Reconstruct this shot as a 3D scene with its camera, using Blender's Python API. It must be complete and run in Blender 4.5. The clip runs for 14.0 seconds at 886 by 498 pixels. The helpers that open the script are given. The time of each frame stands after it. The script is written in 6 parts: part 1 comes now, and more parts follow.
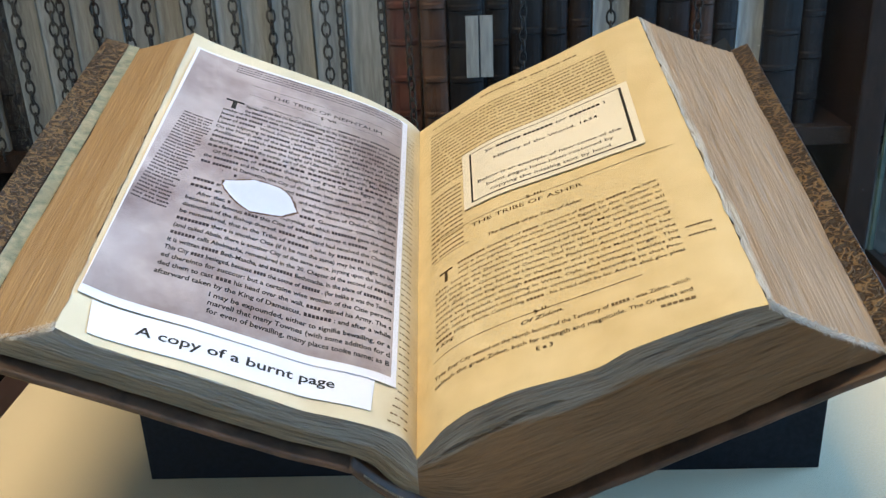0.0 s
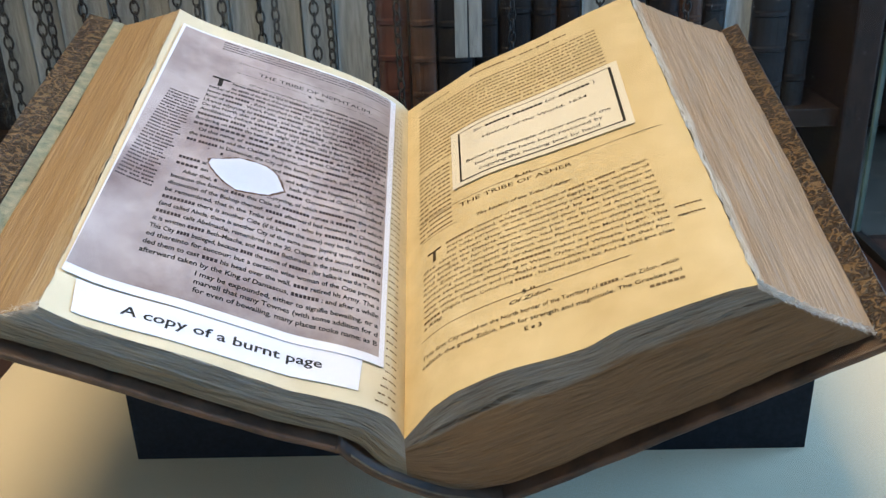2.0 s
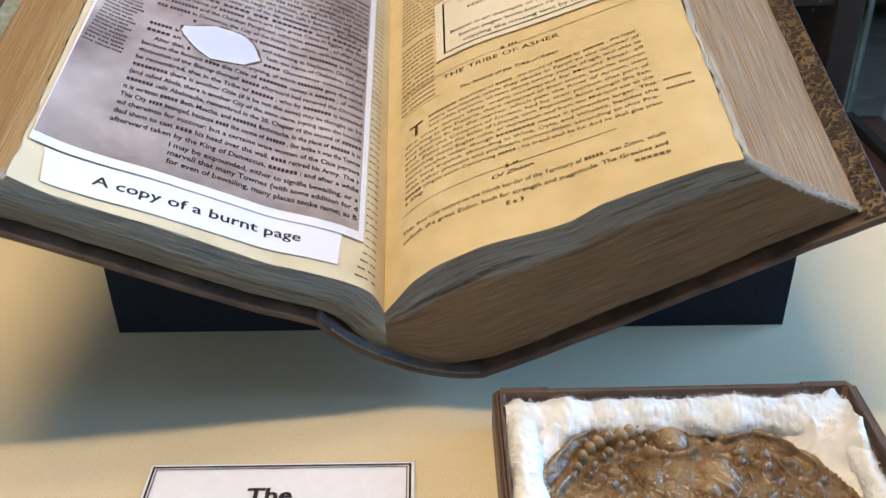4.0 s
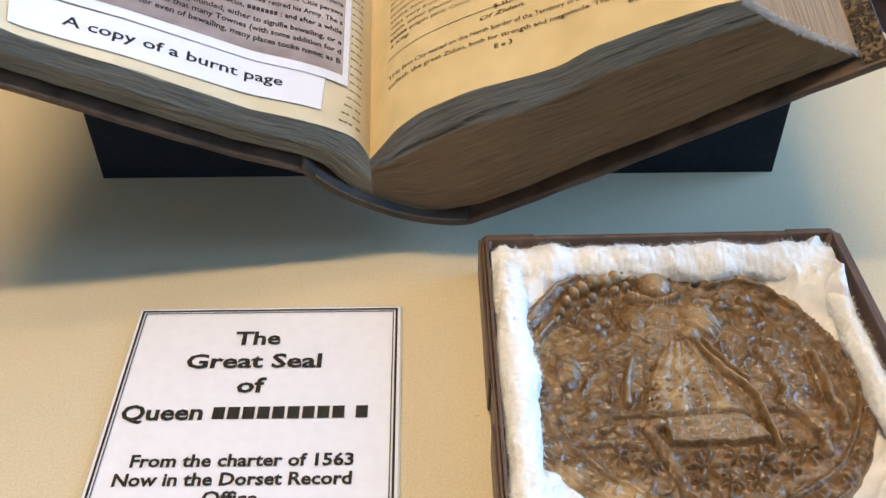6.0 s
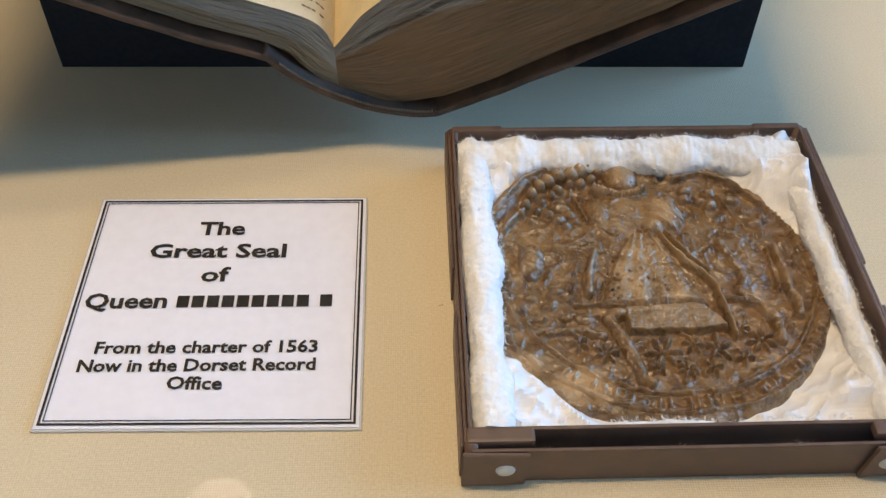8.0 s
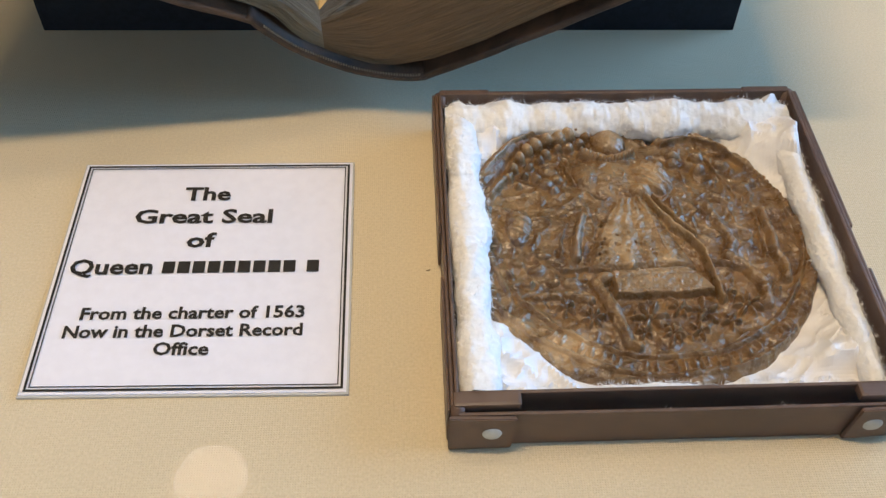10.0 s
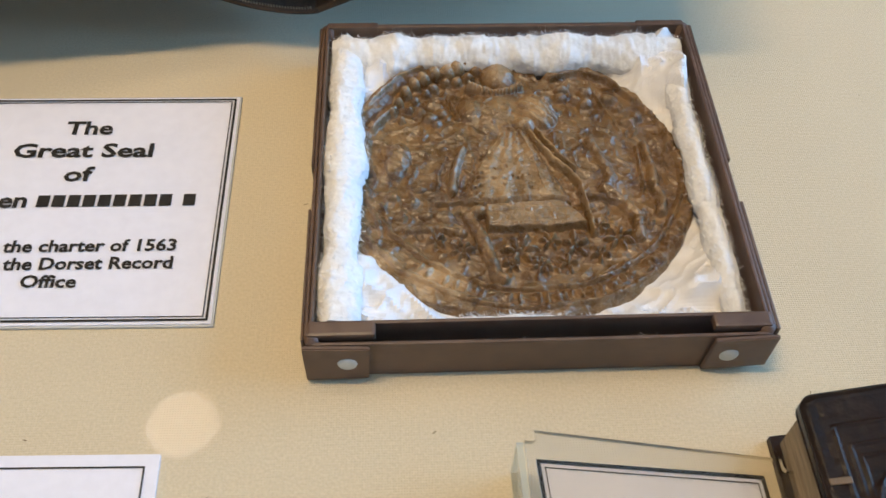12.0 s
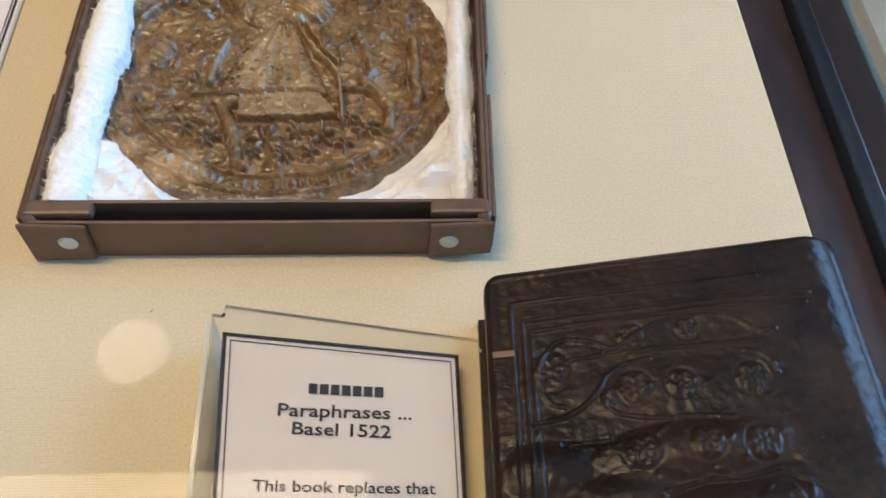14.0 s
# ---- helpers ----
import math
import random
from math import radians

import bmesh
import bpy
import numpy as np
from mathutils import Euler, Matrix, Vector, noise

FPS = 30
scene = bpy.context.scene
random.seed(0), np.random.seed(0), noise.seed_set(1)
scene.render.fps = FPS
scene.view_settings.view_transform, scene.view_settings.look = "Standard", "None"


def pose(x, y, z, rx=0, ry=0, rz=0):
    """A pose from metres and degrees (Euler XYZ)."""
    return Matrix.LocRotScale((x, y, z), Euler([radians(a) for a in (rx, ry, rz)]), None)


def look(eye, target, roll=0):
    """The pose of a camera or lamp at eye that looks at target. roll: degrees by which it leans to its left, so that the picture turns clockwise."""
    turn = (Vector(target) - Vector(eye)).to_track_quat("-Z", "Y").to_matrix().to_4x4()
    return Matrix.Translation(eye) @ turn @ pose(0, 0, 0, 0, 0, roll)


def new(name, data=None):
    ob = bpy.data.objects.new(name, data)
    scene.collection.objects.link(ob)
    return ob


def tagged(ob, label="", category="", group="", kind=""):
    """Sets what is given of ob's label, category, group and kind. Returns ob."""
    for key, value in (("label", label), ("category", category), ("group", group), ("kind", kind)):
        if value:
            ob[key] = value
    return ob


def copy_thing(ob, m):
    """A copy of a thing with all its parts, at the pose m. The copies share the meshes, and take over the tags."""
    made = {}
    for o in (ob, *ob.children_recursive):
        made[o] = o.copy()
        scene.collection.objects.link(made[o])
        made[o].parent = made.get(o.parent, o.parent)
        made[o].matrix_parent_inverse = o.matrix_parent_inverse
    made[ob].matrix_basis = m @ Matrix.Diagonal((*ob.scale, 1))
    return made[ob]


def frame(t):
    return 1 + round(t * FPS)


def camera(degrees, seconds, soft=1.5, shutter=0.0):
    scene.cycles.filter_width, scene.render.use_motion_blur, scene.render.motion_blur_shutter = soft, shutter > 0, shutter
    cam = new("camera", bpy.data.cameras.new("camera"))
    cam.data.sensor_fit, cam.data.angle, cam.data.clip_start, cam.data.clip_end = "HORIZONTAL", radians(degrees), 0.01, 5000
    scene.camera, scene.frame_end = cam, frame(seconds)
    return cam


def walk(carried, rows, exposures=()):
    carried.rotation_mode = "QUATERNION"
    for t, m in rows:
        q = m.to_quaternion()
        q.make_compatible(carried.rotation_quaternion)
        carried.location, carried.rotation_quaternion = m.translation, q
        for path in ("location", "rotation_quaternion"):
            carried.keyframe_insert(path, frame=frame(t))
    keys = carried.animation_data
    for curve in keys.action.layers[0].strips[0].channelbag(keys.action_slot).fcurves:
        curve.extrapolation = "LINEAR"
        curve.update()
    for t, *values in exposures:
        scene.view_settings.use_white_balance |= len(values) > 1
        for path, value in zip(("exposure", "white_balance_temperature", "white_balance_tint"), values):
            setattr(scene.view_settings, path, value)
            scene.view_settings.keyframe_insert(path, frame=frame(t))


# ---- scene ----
cam = camera(51.9, 14.0, 1.4, 0.3)
ROWS = [
    (0.0, 0.0161, 0.0243, 0.3182, 67.562, 2.200, 0.408),
    (0.5, 0.0158, 0.0228, 0.3170, 67.672, 2.181, 0.248),
    (1.0, 0.0164, 0.0235, 0.3169, 67.431, 2.128, 0.187),
    (1.5, 0.0169, 0.0243, 0.3164, 67.057, 2.042, 0.073),
    (2.0, 0.0157, 0.0265, 0.3161, 66.390, 1.736, -0.235),
    (2.5, 0.0171, 0.0279, 0.3142, 65.393, 1.565, -0.353),
    (3.0, 0.0179, 0.0292, 0.3115, 63.690, 1.363, -0.558),
    (5.5, 0.0208, 0.0349, 0.3067, 51.525, 0.699, -0.782),
    (6.0, 0.0222, 0.0358, 0.3064, 49.312, 0.643, -0.974),
    (6.5, 0.0237, 0.0354, 0.3041, 47.380, 0.461, -1.265),
    (7.0, 0.0251, 0.0338, 0.3020, 45.747, 0.177, -1.500),
    (7.5, 0.0264, 0.0322, 0.3011, 44.447, -0.176, -1.658),
    (8.0, 0.0276, 0.0318, 0.3008, 43.411, -0.622, -1.737),
    (10.5, 0.0309, 0.0321, 0.2984, 40.757, -0.958, -2.538),
    (11.0, 0.0399, 0.0327, 0.2977, 39.922, -1.131, -2.826),
    (11.5, 0.0567, 0.0302, 0.2956, 39.129, -1.242, -2.836),
    (12.0, 0.0789, 0.0251, 0.2934, 38.389, -1.189, -2.440),
    (12.5, 0.1023, 0.0196, 0.2905, 37.736, -1.236, -2.117),
    (13.0, 0.1282, 0.0137, 0.2890, 36.897, -1.338, -1.885),
    (13.5, 0.1591, 0.0076, 0.2878, 35.885, -1.001, -1.380),
    (14.0, 0.1797, 0.0018, 0.2863, 34.840, -1.784, -1.685),
]
EXPOSURES = [(0.0, 0.03, 6450, 11), (3.0, -0.02, 6550, 14), (5.5, -0.12, 6850, 17), (7.5, -0.13, 6900, 17), (8.0, -0.37, 6950, 18), (10.5, -0.32, 6900, 17.5), (11.5, -0.29, 6900, 17.5), (12.0, -0.36, 6800, 16.5), (13.0, -0.42, 6750, 16), (14.0, -0.27, 6750, 16)]
walk(cam, [(t, pose(x, y, z, rx, ry, rz)) for t, x, y, z, rx, ry, rz in ROWS], EXPOSURES)

# ---- light: ceiling luminaire (warm), window in the east wall (cool), dim sky ----
world = bpy.data.worlds.new("sky")
scene.world = world
world.use_nodes = True
wn = world.node_tree
sky = wn.nodes.new("ShaderNodeTexSky")
sky.sky_type, sky.sun_disc = "NISHITA", False
sky.sun_elevation, sky.sun_rotation = radians(35), radians(200)
wn.links.new(sky.outputs[0], wn.nodes["Background"].inputs[0])
wn.nodes["Background"].inputs[1].default_value = 0.1


def area(name, eye, target, sx, sy, watts, colour):
    d = bpy.data.lights.new(name, "AREA")
    d.shape, d.size, d.size_y, d.energy, d.color = "RECTANGLE", sx, sy, watts, colour
    ob = new(name, d)
    ob.matrix_world = look(eye, target)
    return ob


area("ceiling_luminaire_light", (-0.37, 0.595, 1.865), (-0.37, 0.595, 0), 0.96, 0.08, 7.5, (1.0, 0.80, 0.50))
area("second_luminaire_light", (-0.29, 0.23, 1.865), (-0.29, 0.23, 0), 0.80, 0.09, 28.5, (1.0, 0.79, 0.48))
area("window_light", (2.28, 0.70, 0.85), (0, 0.40, 0.10), 2.0, 1.3, 116, (0.24, 0.55, 1.0))
# Unseen weak fill from the south, added to lift the book's front edges.
area("south_window_light", (-0.1, -1.75, 0.85), (0, 0.4, 0.1), 1.3, 1.1, 2.5, (0.62, 0.80, 1.0))

# ---- materials ----
def nodes_of(name):
    m = bpy.data.materials.new(name)
    m.use_nodes = True
    return m, m.node_tree, m.node_tree.nodes["Principled BSDF"]


def surface(name, dark, light, scale=40, rough=0.6, bump=0.2, bump_scale=None, metal=0.0, stretch=(1, 1, 1), coord="Object",
            low=0.35, high=0.65, big=6.0, big_amount=0.25, spec=0.5, depth=0.001, rough_var=0.1, tint=None):
    """Two-scale mottled surface with fine relief."""
    m, t, p = nodes_of(name)
    N, Lk = t.nodes, t.links
    tc = N.new("ShaderNodeTexCoord")
    mp = N.new("ShaderNodeMapping")
    mp.inputs["Scale"].default_value = stretch
    Lk.new(tc.outputs[coord], mp.inputs[0])
    n1 = N.new("ShaderNodeTexNoise")
    n1.inputs["Scale"].default_value, n1.inputs["Detail"].default_value, n1.inputs["Roughness"].default_value = scale, 8, 0.62
    Lk.new(mp.outputs[0], n1.inputs[0])
    r1 = N.new("ShaderNodeValToRGB")
    r1.color_ramp.elements[0].position, r1.color_ramp.elements[1].position = low, high
    r1.color_ramp.elements[0].color, r1.color_ramp.elements[1].color = (*dark, 1), (*light, 1)
    Lk.new(n1.outputs[0], r1.inputs[0])
    n2 = N.new("ShaderNodeTexNoise")
    n2.inputs["Scale"].default_value, n2.inputs["Detail"].default_value = big, 3
    Lk.new(tc.outputs[coord], n2.inputs[0])
    mr = N.new("ShaderNodeMapRange")
    mr.inputs[1].default_value, mr.inputs[2].default_value = 0.3, 0.7
    mr.inputs[3].default_value, mr.inputs[4].default_value = 1 - big_amount, 1.0
    Lk.new(n2.outputs[0], mr.inputs[0])
    mul = N.new("ShaderNodeMixRGB")
    mul.blend_type = "MULTIPLY"
    mul.inputs[0].default_value = 1
    Lk.new(r1.outputs[0], mul.inputs[1])
    if tint:
        mt = N.new("ShaderNodeMixRGB")
        mt.inputs[1].default_value, mt.inputs[2].default_value = (*tint, 1), (1, 1, 1, 1)
        Lk.new(mr.outputs[0], mt.inputs[0])
        Lk.new(mt.outputs[0], mul.inputs[2])
    else:
        Lk.new(mr.outputs[0], mul.inputs[2])
    Lk.new(mul.outputs[0], p.inputs["Base Color"])
    rr = N.new("ShaderNodeMapRange")
    rr.inputs[3].default_value, rr.inputs[4].default_value = rough - rough_var, rough + rough_var
    Lk.new(n1.outputs[0], rr.inputs[0])
    Lk.new(rr.outputs[0], p.inputs["Roughness"])
    p.inputs["Metallic"].default_value = metal
    p.inputs["Specular IOR Level"].default_value = spec
    if bump:
        n3 = n1
        if bump_scale:
            n3 = N.new("ShaderNodeTexNoise")
            n3.inputs["Scale"].default_value, n3.inputs["Detail"].default_value = bump_scale, 6
            Lk.new(mp.outputs[0], n3.inputs[0])
        b = N.new("ShaderNodeBump")
        b.inputs["Strength"].default_value, b.inputs["Distance"].default_value = bump, depth
        Lk.new(n3.outputs[0], b.inputs["Height"])
        Lk.new(b.outputs[0], p.inputs["Normal"])
    return m


def linen(name):
    """Cream linen with a visible weave."""
    m = surface(name, (0.61, 0.515, 0.355), (0.71, 0.605, 0.42), 900, 0.9, 0, big=5, big_amount=0.10, spec=0.15)
    t = m.node_tree
    N, Lk = t.nodes, t.links
    tc = N.new("ShaderNodeTexCoord")
    w1, w2 = N.new("ShaderNodeTexWave"), N.new("ShaderNodeTexWave")
    w1.bands_direction, w2.bands_direction = "X", "Y"
    for w in (w1, w2):
        w.inputs["Scale"].default_value, w.inputs["Distortion"].default_value = 330, 2.5
        w.inputs["Detail"].default_value, w.inputs["Detail Scale"].default_value = 2, 0.3
        Lk.new(tc.outputs["Object"], w.inputs[0])
    mx = N.new("ShaderNodeMath")
    mx.operation = "MAXIMUM"
    Lk.new(w1.outputs["Fac"], mx.inputs[0])
    Lk.new(w2.outputs["Fac"], mx.inputs[1])
    b = N.new("ShaderNodeBump")
    b.inputs["Strength"].default_value, b.inputs["Distance"].default_value = 0.38, 0.0005
    Lk.new(mx.outputs[0], b.inputs["Height"])
    Lk.new(b.outputs[0], t.nodes["Principled BSDF"].inputs["Normal"])
    return m


def leaf_edges(name, dust, mid, deep, threshold):
    """Edges of stacked leaves: fine lines along the leaves, the paler first colour on the upper ones."""
    m, t, p = nodes_of(name)
    N, Lk = t.nodes, t.links
    uv = N.new("ShaderNodeUVMap")
    uv.uv_map = "leaves"
    mp = N.new("ShaderNodeMapping")
    mp.inputs["Scale"].default_value = (5, 210, 1)
    Lk.new(uv.outputs[0], mp.inputs[0])
    fine = N.new("ShaderNodeTexNoise")
    fine.inputs["Scale"].default_value, fine.inputs["Detail"].default_value, fine.inputs["Roughness"].default_value = 1.0, 9, 0.7
    Lk.new(mp.outputs[0], fine.inputs[0])
    mp2 = N.new("ShaderNodeMapping")
    mp2.inputs["Scale"].default_value = (4, 9, 1)
    Lk.new(uv.outputs[0], mp2.inputs[0])
    blotch = N.new("ShaderNodeTexNoise")
    blotch.inputs["Scale"].default_value, blotch.inputs["Detail"].default_value = 1.5, 5
    Lk.new(mp2.outputs[0], blotch.inputs[0])
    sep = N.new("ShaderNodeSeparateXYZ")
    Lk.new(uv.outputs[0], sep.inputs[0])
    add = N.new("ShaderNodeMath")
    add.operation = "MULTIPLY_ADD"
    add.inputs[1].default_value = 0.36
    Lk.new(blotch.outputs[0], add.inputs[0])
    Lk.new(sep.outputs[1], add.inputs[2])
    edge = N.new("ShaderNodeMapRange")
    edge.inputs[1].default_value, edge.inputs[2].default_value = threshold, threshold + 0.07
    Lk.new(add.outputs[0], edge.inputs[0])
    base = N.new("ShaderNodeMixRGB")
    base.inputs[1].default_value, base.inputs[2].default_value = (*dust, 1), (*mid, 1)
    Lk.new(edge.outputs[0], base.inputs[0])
    lines = N.new("ShaderNodeMapRange")
    lines.inputs[1].default_value, lines.inputs[2].default_value = 0.36, 0.62
    Lk.new(fine.outputs[0], lines.inputs[0])
    col = N.new("ShaderNodeMixRGB")
    col.inputs[1].default_value = (*deep, 1)
    Lk.new(lines.outputs[0], col.inputs[0])
    Lk.new(base.outputs[0], col.inputs[2])
    Lk.new(col.outputs[0], p.inputs["Base Color"])
    p.inputs["Roughness"].default_value = 0.75
    p.inputs["Specular IOR Level"].default_value = 0.25
    b = N.new("ShaderNodeBump")
    b.inputs["Strength"].default_value, b.inputs["Distance"].default_value = 0.6, 0.0008
    Lk.new(fine.outputs[0], b.inputs["Height"])
    Lk.new(b.outputs[0], p.inputs["Normal"])
    return m


def tooled(name, ground, gilt, scale):
    """Leather with a stamped scrolling ornament."""
    m, t, p = nodes_of(name)
    N, Lk = t.nodes, t.links
    tc = N.new("ShaderNodeTexCoord")
    v = N.new("ShaderNodeTexVoronoi")
    v.feature, v.inputs["Scale"].default_value = "SMOOTH_F1", scale
    nz = N.new("ShaderNodeTexNoise")
    nz.inputs["Scale"].default_value = scale * 0.8
    mix = N.new("ShaderNodeMixRGB")
    mix.blend_type, mix.inputs[0].default_value = "ADD", 0.012
    Lk.new(tc.outputs["Object"], nz.inputs[0])
    Lk.new(tc.outputs["Object"], mix.inputs[1])
    Lk.new(nz.outputs["Color"], mix.inputs[2])
    Lk.new(mix.outputs[0], v.inputs[0])
    sn = N.new("ShaderNodeMath")
    sn.operation = "MULTIPLY"
    sn.inputs[1].default_value = 17
    Lk.new(v.outputs["Distance"], sn.inputs[0])
    si = N.new("ShaderNodeMath")
    si.operation = "SINE"
    Lk.new(sn.outputs[0], si.inputs[0])
    r = N.new("ShaderNodeValToRGB")
    r.color_ramp.elements[0].position, r.color_ramp.elements[1].position = 0.35, 0.62
    r.color_ramp.elements[0].color, r.color_ramp.elements[1].color = (*ground, 1), (*gilt, 1)
    Lk.new(si.outputs[0], r.inputs[0])
    Lk.new(r.outputs[0], p.inputs["Base Color"])
    p.inputs["Roughness"].default_value = 0.5
    b = N.new("ShaderNodeBump")
    b.inputs["Strength"].default_value, b.inputs["Distance"].default_value = 0.6, 0.0008
    Lk.new(si.outputs[0], b.inputs["Height"])
    Lk.new(b.outputs[0], p.inputs["Normal"])
    return m


def pane_glass(name, gloss):
    """Thin low-reflecting pane."""
    m, t, p = nodes_of(name)
    N, Lk = t.nodes, t.links
    N.remove(p)
    tr, gl, fr, mx, mu = (N.new("ShaderNode" + k) for k in ("BsdfTransparent", "BsdfGlossy", "Fresnel", "MixShader", "Math"))
    tr.inputs[0].default_value = (0.975, 0.985, 0.98, 1)
    gl.inputs["Roughness"].default_value = 0.0
    mu.operation, mu.inputs[1].default_value = "MULTIPLY", gloss
    fr.inputs[0].default_value = 1.5
    Lk.new(fr.outputs[0], mu.inputs[0])
    Lk.new(mu.outputs[0], mx.inputs[0])
    Lk.new(tr.outputs[0], mx.inputs[1])
    Lk.new(gl.outputs[0], mx.inputs[2])
    Lk.new(mx.outputs[0], N["Material Output"].inputs[0])
    return m


def clear_sheet(name, edge):
    """Clear plastic: mostly see-through, with a reflecting skin."""
    m, t, p = nodes_of(name)
    N, Lk = t.nodes, t.links
    tr, lw, mx = N.new("ShaderNodeBsdfTransparent"), N.new("ShaderNodeFresnel"), N.new("ShaderNodeMixShader")
    tr.inputs[0].default_value = (0.90, 0.93, 0.92, 1) if edge else (0.985, 0.985, 0.98, 1)
    p.inputs["Base Color"].default_value = (0.80, 0.86, 0.86, 1)
    p.inputs["Roughness"].default_value = 0.08 if edge else 0.04
    mx.inputs[0].default_value = 0.45
    if edge:
        Lk.new(p.outputs[0], mx.inputs[2])
    else:
        g = N.new("ShaderNodeBsdfGlossy")
        g.inputs["Roughness"].default_value = 0.04
        Lk.new(lw.outputs[0], mx.inputs[0])
        Lk.new(g.outputs[0], mx.inputs[2])
    Lk.new(tr.outputs[0], mx.inputs[1])
    Lk.new(mx.outputs[0], N["Material Output"].inputs[0])
    return m


def glow(name, colour, strength):
    m, t, p = nodes_of(name)
    p.inputs["Base Color"].default_value = (*colour, 1)
    p.inputs["Emission Color"].default_value = (*colour, 1)
    p.inputs["Emission Strength"].default_value = strength
    return m


LINEN = linen("cream_linen")
PAGE = surface("aged_rag_paper", (0.62, 0.50, 0.29), (0.70, 0.575, 0.35), 60, 0.7, 0.25, 700, big=14, big_amount=0.30, spec=0.2, depth=0.0003, tint=(0.84, 0.72, 0.54))
PAGE_PALE = surface("pale_rag_paper", (0.66, 0.575, 0.40), (0.74, 0.65, 0.47), 60, 0.7, 0.25, 700, big=14, big_amount=0.15, spec=0.2, depth=0.0003)
EDGE_LEFT = leaf_edges("grey_leaf_edges", (0.50, 0.51, 0.48), (0.38, 0.32, 0.22), (0.17, 0.15, 0.115), 0.72)
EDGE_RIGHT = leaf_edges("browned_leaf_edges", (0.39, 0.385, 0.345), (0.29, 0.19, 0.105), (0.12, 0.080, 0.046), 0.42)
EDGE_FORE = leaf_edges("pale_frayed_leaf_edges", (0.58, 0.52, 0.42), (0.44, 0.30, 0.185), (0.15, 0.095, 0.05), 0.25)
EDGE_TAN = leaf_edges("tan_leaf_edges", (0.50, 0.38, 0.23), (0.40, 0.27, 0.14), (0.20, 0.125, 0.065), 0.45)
CALF = surface("worn_brown_calf", (0.034, 0.020, 0.013), (0.135, 0.074, 0.043), 60, 0.5, 0.5, 260, big=20, big_amount=0.45, depth=0.0006)
TOOLED = tooled("gilt_tooled_calf", (0.026, 0.014, 0.007), (0.14, 0.085, 0.038), 210)
MARBLED = surface("green_marbled_endpaper", (0.15, 0.19, 0.14), (0.38, 0.35, 0.25), 160, 0.6, 0.1, big=40)
FRAY = surface("pale_paper_fibre", (0.62, 0.57, 0.49), (0.80, 0.75, 0.67), 200, 0.9, 0)
STITCH = surface("faded_headband_thread", (0.20, 0.15, 0.10), (0.40, 0.32, 0.22), 300, 0.8, 0.2)
INK = surface("black_printing_ink", (0.012, 0.010, 0.009), (0.03, 0.025, 0.02), 300, 0.6, 0, spec=0.3)
PRINT_GREY = surface("grey_brown_print_ink", (0.035, 0.024, 0.024), (0.08, 0.058, 0.058), 500, 0.5, 0, spec=0.3)
OLD_INK = surface("brown_black_old_ink", (0.055, 0.035, 0.018), (0.135, 0.088, 0.047), 500, 0.8, 0, spec=0.2)
FAINT_INK = surface("faded_old_ink", (0.14, 0.095, 0.05), (0.26, 0.18, 0.10), 500, 0.8, 0, spec=0.2)
PHOTO = surface("mauve_brown_photo_print", (0.20, 0.13, 0.125), (0.58, 0.50, 0.49), 13, 0.35, 0.05, 60, big=9, big_amount=0.30, spec=0.45, low=0.3, high=0.62)
SCORCH = surface("scorched_rim_print", (0.07, 0.035, 0.02), (0.24, 0.14, 0.09), 300, 0.5, 0)
HOLE = surface("bluish_white_print", (0.58, 0.60, 0.70), (0.62, 0.64, 0.74), 50, 0.4, 0, big_amount=0.04)
WHITE_PAPER = surface("white_card", (0.74, 0.74, 0.82), (0.78, 0.78, 0.86), 200, 0.55, 0.05, 900, big=10, big_amount=0.04, depth=0.0002)
CREAM_CARD = surface("cream_card", (0.76, 0.70, 0.58), (0.80, 0.74, 0.62), 200, 0.6, 0.05, 900, big=10, big_amount=0.05, depth=0.0002)
LAMINATE = surface("glossy_laminate", (0.55, 0.55, 0.53), (0.6, 0.6, 0.58), 100, 0.15, 0)
BOX_LEATHER = surface("brown_fibre_board", (0.100, 0.056, 0.036), (0.145, 0.086, 0.056), 160, 0.45, 0.2, 500, big=20, big_amount=0.15, depth=0.0003)
STUD = surface("dull_nickel", (0.50, 0.54, 0.54), (0.62, 0.66, 0.66), 300, 0.45, 0.1, metal=0.35)
COTTON = surface("white_cotton_wool", (0.80, 0.785, 0.76), (0.88, 0.865, 0.84), 500, 1.0, 0.3, 900, big=60, big_amount=0.06, depth=0.001, spec=0.05)
TISSUE = surface("white_tissue_paper", (0.72, 0.705, 0.70), (0.80, 0.785, 0.78), 120, 0.55, 0.1, 300, big=30, big_amount=0.05, depth=0.0003)
WAX = surface("brown_seal_wax", (0.080, 0.038, 0.012), (0.29, 0.168, 0.064), 150, 0.28, 0.6, 620, spec=0.75, big=34, big_amount=0.30, depth=0.0010, low=0.30, high=0.70, rough_var=0.16)
BLACK_CLOTH = surface("navy_black_cloth", (0.010, 0.014, 0.020), (0.018, 0.024, 0.033), 300, 0.85, 0.3, 900, depth=0.0003, spec=0.2)
DARK_LEATHER = surface("black_brown_leather", (0.009, 0.0045, 0.0024), (0.032, 0.016, 0.0075), 45, 0.31, 0.6, 420, big=25, big_amount=0.4, spec=0.20, depth=0.0007, rough_var=0.12)
OLD_PAGES = surface("old_page_edges", (0.25, 0.18, 0.1), (0.42, 0.32, 0.2), 60, 0.8, 0.4, stretch=(1, 1, 14))
